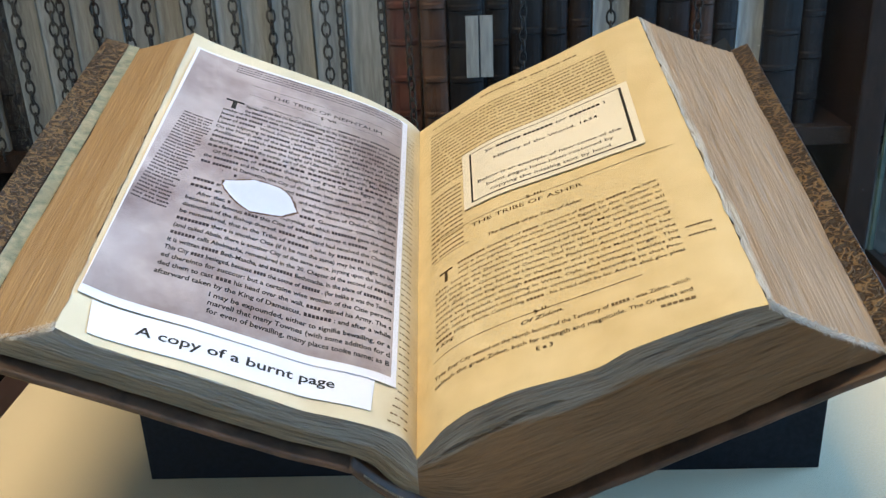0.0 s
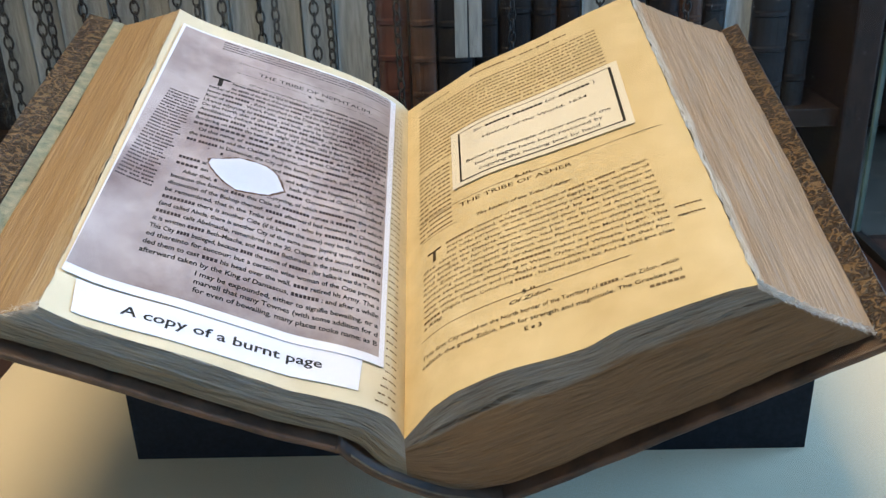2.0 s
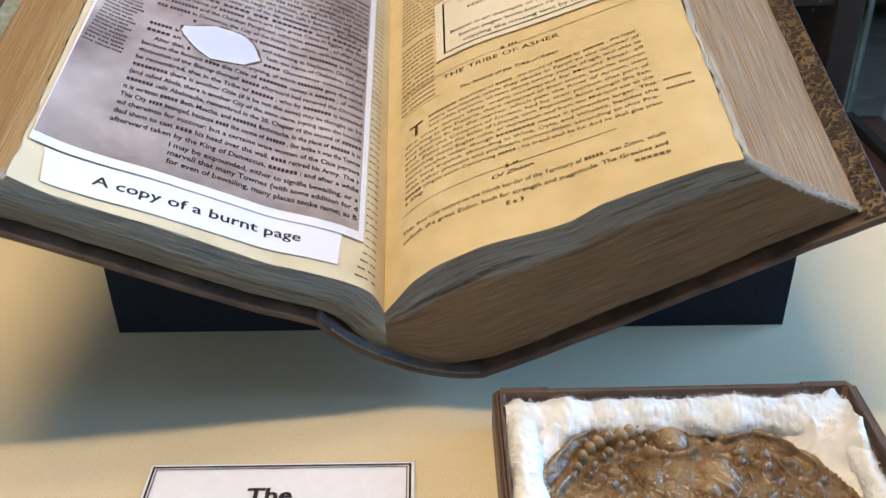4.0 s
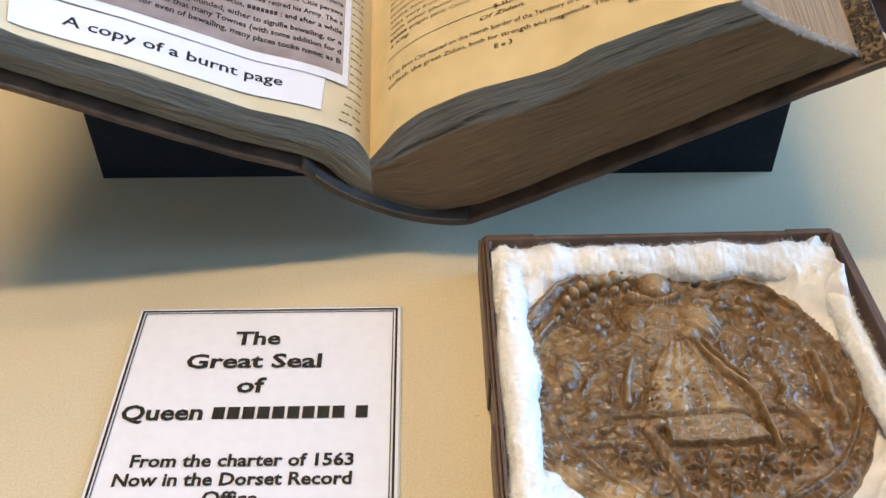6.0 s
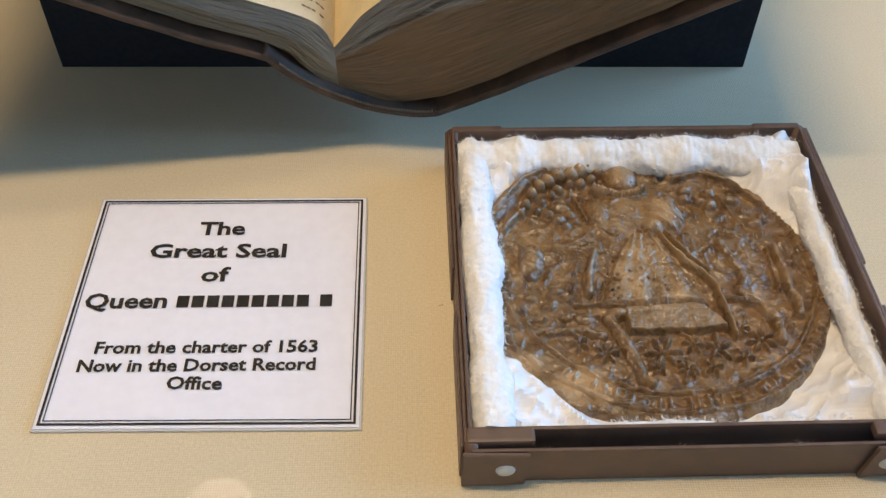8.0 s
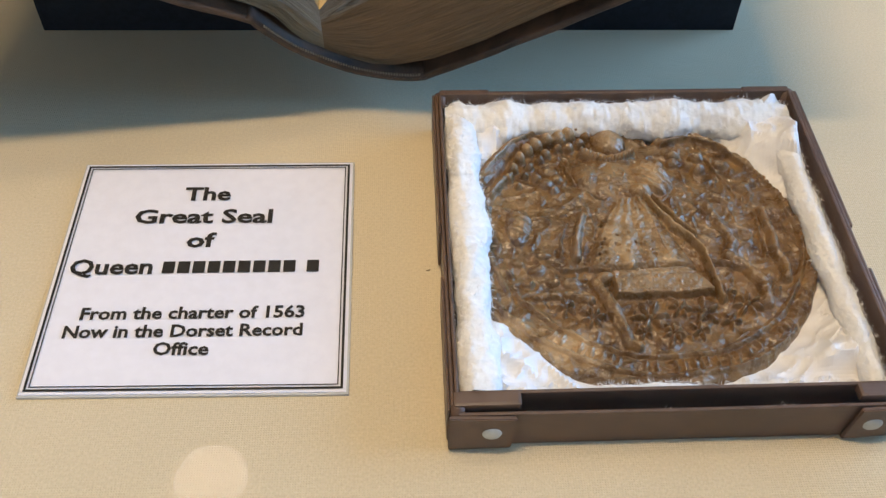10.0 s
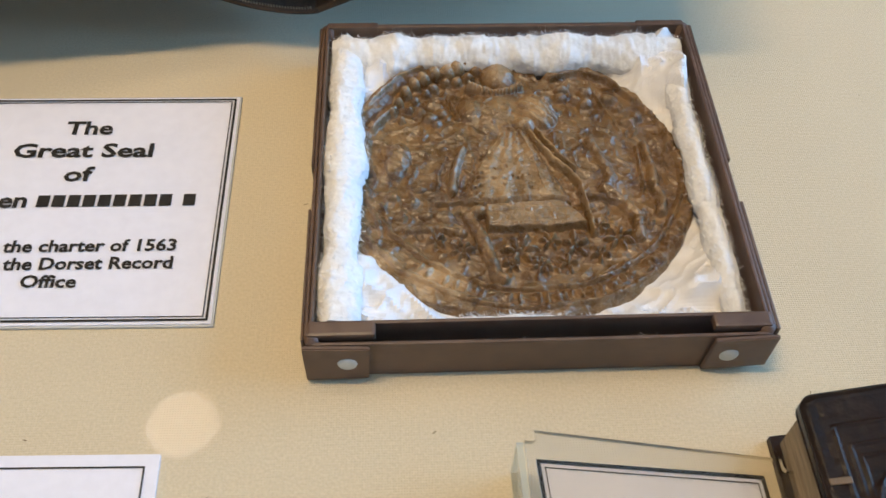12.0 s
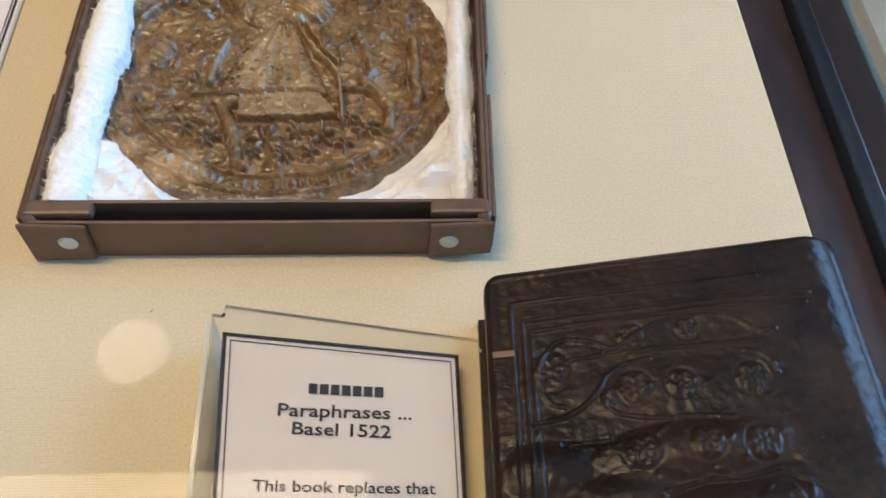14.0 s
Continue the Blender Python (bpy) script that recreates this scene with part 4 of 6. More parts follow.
LEFT = ["Hereas #6 #3 the land of #6 being on the West part of #8 and #7",
        "the #5 of that part of the Lands #8 , #5 of #6 the #8 Iordan, #5",
        "number of the #7 #4 mustered at #5 , and the Holy Land, #6 #3 #6 above",
        "Iewes #4 #5 , there perished in the Desarts, and left of their #6 whom",
        "River of #6 . Wood, fruits, and #6 , on the North part of this Territory of",
        "Libanus adjoyning to #8 , and both parts by Iordan, #6 sea of Galilee",
        "On the North side of the land, #6 #3 #5 , in which Tract and under",
        "Antilibanus, (which #6 they also inhabit, the Mountaines adjoyning",
        "#10 #5 , when the height of Libanus, calls it Balbec: Niger, #7",
        "Bordering on #5 the better part of the day, #9 there unto, Marbech, and",
        "#10 #5 #3 #8 and #6 .",
        "Of this name of #7 there are two great Cities in Egypt: the first",
        "the #8 and the Chaldean Paraphrast, otherwise #8 , or after some",
        "#3 #6 in Damascus, the City of the Sunne, into which, saith #7 , and",
        "#6 fol. #5 #6 #4 and #8 nameth #9 in Phrygia,",
        "the elder #4 #5 #8 #5 and adjoyning to Nephtalim, Chalcis, and",
        "#6 and Calli #4 #5 #7 hath the name of Chalcidica, (where",
        "#5 and of #6 a #4 #6 Governour commanded.",
        "After that, #4 #5 flames adjoyning, of which #8 gave the name:",
        "because the famous #4 this Citie of #8 names it #6 , of which",
        "distinction of the Bishop thereof: #5 afterward had received the Christian",
        "be remembred, that in the Tribe of #6 , who by #8 is intituled",
        "#9 there is another Citie (if it be not the same) may be thought to be",
        "(and called Abela, there is another City of the same name, joyning upon the bounds",
        "#7 calls Abelmacha, remembred in the 20. Chapter of the second of #6",
        "it is written #5 Beth-Maacha, and #7 Bethmacha. In the place of #6 it is",
        "This City #4 besieged, because #4 the sonne of #6 , (for belike it was the Towne",
        "ed thereinto for succour: but a certaine wise woman of the Citie perswa",
        "ded them to cast #4 his head over the wall, #4 retired his Army. The s",
        "afterward taken by the King of Damascus, #7 : and after a while"]


def in_hole(x, y):
    """Inside the burnt hole, or in the torn strip beside it."""
    if -0.124 < x < -0.103 and 0.1465 < y < 0.1565:
        return True
    hit = False
    for (ax, ay), (bx, by) in zip(HOLE_RIM, HOLE_RIM[1:] + HOLE_RIM[:1]):
        if (ay > y) != (by > y) and x < ax + (y - ay) * (bx - ax) / (by - ay):
            hit = not hit
    return hit or math.hypot((x - HOLE_AT[0]) / 0.0205, (y - HOLE_AT[1]) / 0.0150) < 1


def photo_line(s, x0, y0, x1, y1, h, bold=0.022, ink=INK, shear=0.0):
    v, f, b = line_shape(s, bold, shear)
    W = v[:, 0].max()
    xy = [(x0 + (x1 - x0) * q[0] / W, y0 + (y1 - y0) * q[0] / W + q[1] * h / 0.73) for q in v]
    keep = [k for k, q in enumerate(f) if not any(in_hole(*xy[i]) for i in q)]
    if keep:
        ob = mesh_part("lettering", [on_page(-1, 0.00206)(*q) for q in xy], [f[k] for k in keep], ink, photo)
        ob.data.materials.append(PRINT_GREY)
        ob.data.polygons.foreach_set("material_index", [b[k] for k in keep])


for i, s in enumerate(LEFT):
    x0 = -0.1075 if i < 2 else -0.1165 if i in (11, 18) else np.interp(i, (2, 29), (-0.1193, -0.1218))
    y0 = np.interp(i, (0, 11, 29), (0.2346, 0.1721, 0.0554))
    y1 = np.interp(i, (0, 11, 29), (0.2433, 0.1833, 0.0615))
    photo_line(s, x0, y0, -0.0128, y1, 0.0036)
photo_line("T", -0.1195, 0.2285, -0.1090, 0.2292, 0.0105, 0.03)
for i, s in enumerate(("I may be expounded, either to signifie bewailing, or a", "marvell that many Townes (with some addition for d", "for even of bewailing, many places tooke name; as B")):
    photo_line(s, -0.0968 + 0.0004 * i, 0.0500 - 0.0057 * i, -0.0128, 0.0540 - 0.0066 * i, 0.0036)
for y0, y1 in ((0.2527, 0.2600), (0.2660, 0.2745), (0.2385, 0.2455)):
    V = [on_page(-1, 0.00206)(-0.108 + 0.0952 * i / 40, y0 + (y1 - y0) * i / 40 + q) for i in range(41) for q in (0, 0.0003)]
    mesh_part("printed_rule", V, [(2 * i, 2 * i + 2, 2 * i + 3, 2 * i + 1) for i in range(40)], PRINT_GREY, photo)
photo_line("§. VII.", -0.064, 0.2535, -0.053, 0.2545, 0.0026)
photo_line("THE TRIBE OF NEPHTALIM.", -0.0950, 0.2575, -0.0235, 0.2635, 0.0046, 0.0)
photo_line("Of the bounds of Nephtalim, and of #9 and #8", -0.0985, 0.2415, -0.0195, 0.2480, 0.0030, 0.002, shear=0.25)
for i in range(4):
    photo_line(bars(60), -0.1200, 0.2868 - 0.0032 * i, -0.0130, 0.2975 - 0.0036 * i, 0.0014, ink=PRINT_GREY)
for i in range(30):
    k = i / 29
    x0 = -0.1375 - 0.0055 * k
    photo_line(bars(13, (2, 6)), x0, 0.2040 - 0.0985 * k, x0 + 0.0125 + 0.004 * rg.random(), 0.2048 - 0.0985 * k, 0.0020, ink=PRINT_GREY)

strip = sheet("caption_strip", [(-0.1388, 0.0238), (-0.0192, 0.0290), (-0.0202, 0.0080), (-0.1360, 0.0040)], -1, 0.0009, WHITE_PAPER, "white paper strip captioned a copy of a burnt page", "label")
lettering("A copy of a burnt page", (-0.1200, 0.0122), (-0.0369, 0.0162), 0.0058, on_page(-1, 0.00124), INK, strip, 0.016)
card = sheet("title_card", [(0.0295, 0.2311), (0.1324, 0.2256), (0.1299, 0.1500), (0.0289, 0.1649)], 1, 0.0014, CREAM_CARD, "cream title card with a black border on the open page", "label")


def on_card(u, v):
    ax, ay, bx, by, cx, cy, dx, dy = 0.0295, 0.2311, 0.1324, 0.2256, 0.1299, 0.1500, 0.0289, 0.1649
    x = (1 - u) * ((1 - v) * ax + v * dx) + u * ((1 - v) * bx + v * cx)
    y = (1 - u) * ((1 - v) * ay + v * dy) + u * ((1 - v) * by + v * cy)
    return (x, y, page_z(1, x, y) + 0.00176)


V, F = [], []
for k, (u0, u1, v0, v1) in enumerate(((0.05, 0.955, 0.065, 0.075), (0.05, 0.955, 0.925, 0.943), (0.045, 0.056, 0.065, 0.943), (0.945, 0.960, 0.065, 0.943))):
    b0 = len(V)
    for i in range(31):
        for j in range(2):
            V.append(on_card(u0 + (u1 - u0) * i / 30, v0 + (v1 - v0) * j) if k < 2 else on_card(u0 + (u1 - u0) * j, v0 + (v1 - v0) * i / 30))
    F += [(b0 + 2 * i, b0 + 2 * i + 2, b0 + 2 * i + 3, b0 + 2 * i + 1) for i in range(30)]
mesh_part("printed_border", V, F, INK, card)
for s, x0, y0, x1, y1 in (("Sir #6 #7 (or #7 )", 0.0440, 0.2176, 0.1176, 0.2108), ("History of the World, 1634", 0.0490, 0.2048, 0.1113, 0.1982),
                          ("Below is an example of how some of the", 0.0380, 0.1862, 0.1208, 0.1734), ("burnt pages have been restored by", 0.0430, 0.1780, 0.1157, 0.1676),
                          ("copying the missing text by hand", 0.0449, 0.1710, 0.1131, 0.1606)):
    rline(s, x0, y0, x1, y1, 0.0035, INK, 0.008, par=card, lift=0.00176)

# ---- laminated sign beside the seal ----
sign = thing("seal_sign", pose(0, 0, 0), "laminated white sign about the great seal lying on the cloth", "sign")
part("laminate", slab([(-0.1210, 0.3507), (-0.1199, 0.2229), (0.0055, 0.2209), (0.0046, 0.3497)], 0.0, 0.0012), LAMINATE, sign, "clear laminate margin")
part("paper", slab([(-0.1203, 0.3500), (-0.1192, 0.2238), (0.0046, 0.2218), (0.0038, 0.3488)], 0.0008, 0.0016), WHITE_PAPER, sign)


def quad_frame(c, w, z):
    """A printed border w wide inside four corners."""
    m = Vector((sum(p[0] for p in c) / 4, sum(p[1] for p in c) / 4))
    inn = [(x + w * (1 if x < m.x else -1), y + w * (1 if y < m.y else -1)) for x, y in c]
    return [(x, y, z) for x, y in list(c) + inn], [(k, (k + 1) % 4, 4 + (k + 1) % 4, 4 + k) for k in range(4)]


for ins, w in ((0.0013, 0.0010), (0.0031, 0.00045)):
    c = [(-0.1203 + ins, 0.3500 - ins), (-0.1192 + ins, 0.2238 + ins), (0.0046 - ins, 0.2218 + ins), (0.0038 - ins, 0.3488 - ins)]
    V, F = quad_frame(c, w, 0.0020)
    mesh_part("printed_border", V, F, INK, sign)
for s, x0, y0, x1, y1, h in (("The", -0.072, 0.3255, -0.051, 0.3253, 0.0085), ("Great Seal", -0.092, 0.3118, -0.031, 0.3108, 0.0085), ("of", -0.067, 0.2970, -0.0545, 0.2970, 0.0085),
                             ("Queen #9 #1", -0.114, 0.2828, -0.009, 0.2818, 0.0085), ("From the charter of 1563", -0.104, 0.2588, -0.0135, 0.2578, 0.0062),
                             ("Now in the Dorset Record", -0.109, 0.2498, -0.0138, 0.2488, 0.0062), ("Office", -0.072, 0.2408, -0.050, 0.2402, 0.0062)):
    lettering(s, (x0, y0), (x1, y1), h, flat(0.0020), INK, sign, 0.028)

sign2 = thing("border_sign", pose(0, 0, 0), "white bordered paper sheet lying on the cloth", "sign")
c = [(-0.128, 0.171), (-0.128, 0.040), (-0.004, 0.038), (-0.0065, 0.1685)]
part("paper", slab(c, 0.0, 0.0012), WHITE_PAPER, sign2)
for ins, w in ((0.0045, 0.0006),):
    V, F = quad_frame([(-0.128 + ins, 0.171 - ins), (-0.128 + ins, 0.040 + ins), (-0.004 - ins, 0.038 + ins), (-0.0065 - ins, 0.1685 - ins)], w, 0.0016)
    mesh_part("printed_border", V, F, INK, sign2)

# ---- box of the seal ----
BX0, BX1, BY0, BY1 = 0.0430, 0.2130, 0.1985, 0.3740
box = thing("seal_box", pose(0, 0, 0), "open brown fibreboard box with riveted corner flaps", "box")
H1, H2, T = 0.0240, 0.0222, 0.0015


def wall_quad(a, b, t, z0, z1, lean=0.0):
    """An upright panel from plan point a to b, thickness t to its left, leaning outward."""
    ax, ay = a
    bx, by = b
    L0 = math.hypot(bx - ax, by - ay)
    nx, ny = -(by - ay) / L0, (bx - ax) / L0
    bm = bmesh.new()
    n = 8
    ringv = []
    for i in range(n + 1):
        k = i / n
        x, y = ax + (bx - ax) * k, ay + (by - ay) * k
        wob = 0.0006 * math.sin(math.pi * k) * (1 if lean else 0)
        ring = []
        for z, off in ((z0, 0.0), (z1 - wob, -lean), (z1 - wob, t - lean), (z0, t)):
            ring.append(bm.verts.new((x + nx * off, y + ny * off, z)))
        ringv.append(ring)
    for i in range(n):
        for j in range(4):
            bm.faces.new((ringv[i][j], ringv[i + 1][j], ringv[i + 1][(j + 1) % 4], ringv[i][(j + 1) % 4]))
    bm.faces.new(ringv[0][::-1])
    bm.faces.new(ringv[-1])
    bmesh.ops.recalc_face_normals(bm, faces=bm.faces)
    ed = [e for e in bm.edges if e.calc_face_angle(0) > 0.9]
    bmesh.ops.bevel(bm, geom=ed, offset=0.0005, segments=2, affect="EDGES", profile=0.5)
    return bm


part("base", block(BX0 + 0.002, BX1 - 0.002, BY0 + 0.002, BY1 - 0.002, 0.0, 0.0025, 0.0006), BOX_LEATHER, box)
I = 0.0017
inner = [(BX0 + I, BY0 + 0.0068), (BX1 - I, BY0 + 0.0068), (BX1 - I, BY1 - I), (BX0 + I, BY1 - I)]
for k in range(4):
    part("inner_wall", wall_quad(inner[k], inner[(k + 1) % 4], T, 0.002, H1), BOX_LEATHER, box)
outer = [(BX0, BY0), (BX1, BY0), (BX1, BY1), (BX0, BY1)]
for k in range(4):
    a, b = Vector(outer[k]), Vector(outer[(k + 1) % 4])
    d = (b - a).normalized() * 0.0025
    part("outer_wall", wall_quad(a + d, b - d, T, 0.0, H2 if k == 0 else 0.0234, 0.0008 if k == 0 else 0.0), BOX_LEATHER, box)
for x, y in ((BX0 + 0.0026, BY0 + 0.0026), (BX1 - 0.0026, BY0 + 0.0026), (BX1 - 0.0026, BY1 - 0.0026), (BX0 + 0.0026, BY1 - 0.0026)):
    bm = bmesh.new()
    bmesh.ops.create_cone(bm, cap_ends=True, segments=20, radius1=0.0027, radius2=0.0027, depth=0.0232, matrix=pose(x, y, 0.0117))
    bmesh.ops.bevel(bm, geom=[e for e in bm.edges if e.calc_face_angle(0) > 0.9], offset=0.0005, segments=2, affect="EDGES")
    part("corner", bm, BOX_LEATHER, box, smooth=True)
# corner flaps of the outer wall, with rivets on the front
for k, (x0, x1) in enumerate(((BX0 - 0.0006, BX0 + 0.0235), (BX1 - 0.0225, BX1 + 0.0006))):
    poly = [(x0, 0.0008), (x1 - (0.001 if k == 0 else 0), 0.0012), (x1, 0.0218), (x0, 0.0230)] if k == 0 else [(x0 - 0.001, 0.0010), (x1, 0.0035), (x1, 0.0230), (x0, 0.0216)]
    bm = bmesh.new()
    lo = [bm.verts.new((x, BY0 - 0.0004 - 0.0008 * z / H2, z)) for x, z in poly]
    hi = [bm.verts.new((x, BY0 - 0.0022 - 0.0008 * z / H2, z)) for x, z in poly]
    bm.faces.new(lo)
    bm.faces.new(hi[::-1])
    for i in range(4):
        bm.faces.new((lo[i], hi[i], hi[(i + 1) % 4], lo[(i + 1) % 4]))
    bmesh.ops.recalc_face_normals(bm, faces=bm.faces)
    bmesh.ops.bevel(bm, geom=list(bm.edges), offset=0.0004, segments=2, affect="EDGES")
    flap = part("corner_flap", bm, BOX_LEATHER, box)
    cx, cz = ((0.0580, 0.0125), (0.1975, 0.0120))[k]
    bm = bmesh.new()
    prof = [(0.0, 0.0011), (0.0022, 0.0010), (0.0032, 0.0005), (0.0036, 0.0)]
    rings = [[bm.verts.new((cx + r * math.cos(math.tau * i / 24), BY0 - 0.0027 - h, cz + r * math.sin(math.tau * i / 24))) for i in range(24)] for r, h in prof[1:]]
    bm.faces.new(rings[0])
    for a, b in zip(rings, rings[1:]):
        for i in range(24):
            bm.faces.new((a[i], b[i], b[(i + 1) % 24], a[(i + 1) % 24]))
    bmesh.ops.recalc_face_normals(bm, faces=bm.faces)
    part("rivet", bm, STUD, flap, "dull nickel rivet", smooth=True)
    part("rim_flap", block(x0 + (0.0016 if k == 0 else 0), x1 + (0.002 if k == 0 else -0.0016), BY0 + 0.0018, BY0 + 0.0082, H1 - 0.004, H1 + 0.0003, 0.0012), BOX_LEATHER, box)
    part("rim_flap", block(x0 + (0.003 if k == 0 else -0.002), x1 + (0.002 if k == 0 else -0.003), BY1 - 0.0034, BY1 + 0.0002, H1 - 0.006, H1 + 0.0002, 0.0005), BOX_LEATHER, box)
for y0, y1 in ((BY0 + 0.001, BY0 + 0.062), (BY0 + 0.085, BY1 - 0.002)):
    part("side_flap", block(BX1 + 0.0001, BX1 + 0.0016, y0, y1, 0.002, H1 - 0.001, 0.0006), BOX_LEATHER, box)
    part("side_flap", block(BX0 - 0.0012, BX0 - 0.0001, y0, y1, 0.002, H1 - 0.001, 0.0006), BOX_LEATHER, box)

# ---- cotton wool along the walls, tissue under the seal ----
IX0, IX1, IY0, IY1 = BX0 + 0.0045, BX1 - 0.0045, BY0 + 0.0092, BY1 - 0.0045


def cotton_roll(a, b, r, seed, top, inward):
    """A soft uneven roll of wadding from a to b."""
    a, b = Vector(a), Vector(b)
    ax = (b - a).normalized()
    side = Vector((-ax.y, ax.x, 0))
    n, m = 260, 40
    V = []
    for i in range(n):
        k = i / (n - 1)
        c = a + (b - a) * k
        fat = r * (1 + 0.34 * noise.noise((k * 5, seed, 0)) + 0.18 * noise.noise((k * 14, seed, 5))) * (0.75 + 0.25 * min(1, 8 * k, 8 * (1 - k)))
        for j in range(m):
            t = math.tau * j / m
            w = 1 + 0.12 * noise.noise((k * 16, 2 * math.cos(t), seed + 2 * math.sin(t))) + 0.07 * noise.noise((k * 55, 4 * math.cos(t), seed + 4 * math.sin(t))) + 0.06 * noise.noise((k * 90, 4.5 * math.cos(t), seed + 4.5 * math.sin(t)))
            p = c + side * math.cos(t) * fat * w * (1.0 + 0.35 * noise.noise((k * 9, seed, 3))) * ((1.25 if seed < 3 else 0.95) if math.cos(t) * inward > 0 else 0.9) + Vector((0, 0, 1)) * max(-0.9 * fat, math.sin(t) * fat * w * top)
            V.append(p)
    F = []
    for i in range(n - 1):
        for j in range(m):
            F.append((i * m + j, (i + 1) * m + j, (i + 1) * m + (j + 1) % m, i * m + (j + 1) % m))
    F += [tuple(range(m))[::-1], tuple((n - 1) * m + j for j in range(m))]
    return V, F


def strands(skin, n, seed):
    """Loose fibres standing off the wadding."""
    r = random.Random(seed)
    bm = bmesh.new()
    for _ in range(n):
        p = r.choice(skin) + Vector((r.uniform(-.0006, .0006), r.uniform(-.0006, .0006), r.uniform(-0.0004, .0003)))
        d = Vector((r.uniform(-1, 1), r.uniform(-1, 1), r.uniform(0.1, 1))).normalized()
        w = 0.00006
        prev = None
        for k in range(5):
            s = Vector((w, 0, 0)), Vector((0, w, 0)), Vector((-w, -w, 0))
            cur = [bm.verts.new(p + q) for q in s]
            if prev:
                for i in range(3):
                    bm.faces.new((prev[i], prev[(i + 1) % 3], cur[(i + 1) % 3], cur[i]))
            prev = cur
            d = (d + Vector((r.uniform(-.6, .6), r.uniform(-.6, .6), r.uniform(-.6, .4)))).normalized()
            p = p + d * 0.0006
    return bm


rolls = (((IX0 + 0.0058, IY0, 0.0148), (IX0 + 0.0058, IY1, 0.0148), 0.0074, 1.3, 1.22), ((IX0, IY1 - 0.0070, 0.0135), (IX1, IY1 - 0.0070, 0.0135), 0.0082, 2.7, 1.12),
         ((IX1 - 0.0056, IY0, 0.0138), (IX1 - 0.0056, IY1, 0.0145), 0.0054, 4.1, 1.25), ((IX0, IY0 + 0.0030, 0.0085), (IX1, IY0 + 0.0030, 0.0085), 0.0055, 6.2, 1.0))
for k, (a, b, r, sd, top) in enumerate(rolls):
    V, F = cotton_roll(a, b, r, sd, top, (-1, -1, 1, 1)[k])
    wad = tagged(mesh_part("cotton_wadding", V, F, COTTON, smooth=True), "fluffy white cotton wadding packed along the box wall", "wadding", "cotton wadding in the box")
    part("loose_fibres", strands([p for p in V if p.z > a[2]], 2600, k), COTTON, wad)

n = 120
V = []
for i in range(n):
    for j in range(n):
        u, v = i / (n - 1), j / (n - 1)
        x, y = IX0 + 0.002 + (IX1 - IX0 - 0.004) * u, IY0 + (IY1 - IY0 - 0.002) * v
        d = math.hypot((x - 0.130) / 0.0715, (y - 0.2875) / 0.076)
        q = Vector((x * 55, y * 55, 1.7))
        ridge = (1 - abs(noise.noise(q))) ** 3 * 0.0065 + (1 - abs(noise.noise(q * 2.3))) ** 4 * 0.0022
        z = 0.0042 + max(0, min(1, (d - 0.86) * 3.2)) * (0.0058 + ridge)
        z += 0.0055 * max(0, 1 - math.hypot(x - 0.196, y - 0.347) / 0.018) + 0.003 * max(0, 1 - math.hypot(x - 0.066, y - 0.350) / 0.015)
        fold = 1 - abs(noise.noise((x * 70 + y * 18, y * 26, 8.2)))
        z += max(0, min(1, (d - 1.06) * 8)) * max(0, min(1, (x - 0.184) / 0.012)) * min(1, max(0, (y - 0.222) / 0.02)) * (0.0030 + 0.0050 * fold ** 4)
        V.append((x, y, z))
tagged(mesh_part("tissue_paper", V, grid_faces(n, n), TISSUE, smooth=False), "crumpled white tissue paper under the wax seal", "tissue paper")

# the old box has sprung a little out of square, and its filling with it
for ob in [*box.children_recursive, *(o for o in bpy.data.objects if o.name.split(".")[0] in ("cotton_wadding", "loose_fibres", "tissue_paper"))]:
    for q in ob.data.vertices:
        q.co.x += (q.co.x - BX0) / (BX1 - BX0) * (-0.0014 + 0.0040 * (q.co.y - BY0) / (BY1 - BY0))

# ---- the wax seal: one relief ----
SX, SY, SR = 0.1275, 0.2896, 0.0759


def bump(x, y, cx, cy, rx, ry, h, p=1.0, ang=0.0):
    dx, dy = x - cx, y - cy
    c, s = np.cos(ang), np.sin(ang)
    a, b = (dx * c + dy * s) / rx, (-dx * s + dy * c) / ry
    return h * np.clip(1 - (a * a + b * b), 0, 1) ** p


def ridge(x, y, pts, w, h):
    out = np.zeros_like(x)
    for (ax, ay), (bx, by) in zip(pts, pts[1:]):
        dx, dy = bx - ax, by - ay
        k = np.clip(((x - ax) * dx + (y - ay) * dy) / (dx * dx + dy * dy), 0, 1)
        d = np.hypot(x - ax - k * dx, y - ay - k * dy)
        out = np.maximum(out, h * np.clip(1 - (d / w) ** 2, 0, 1) ** 0.8)
    return out


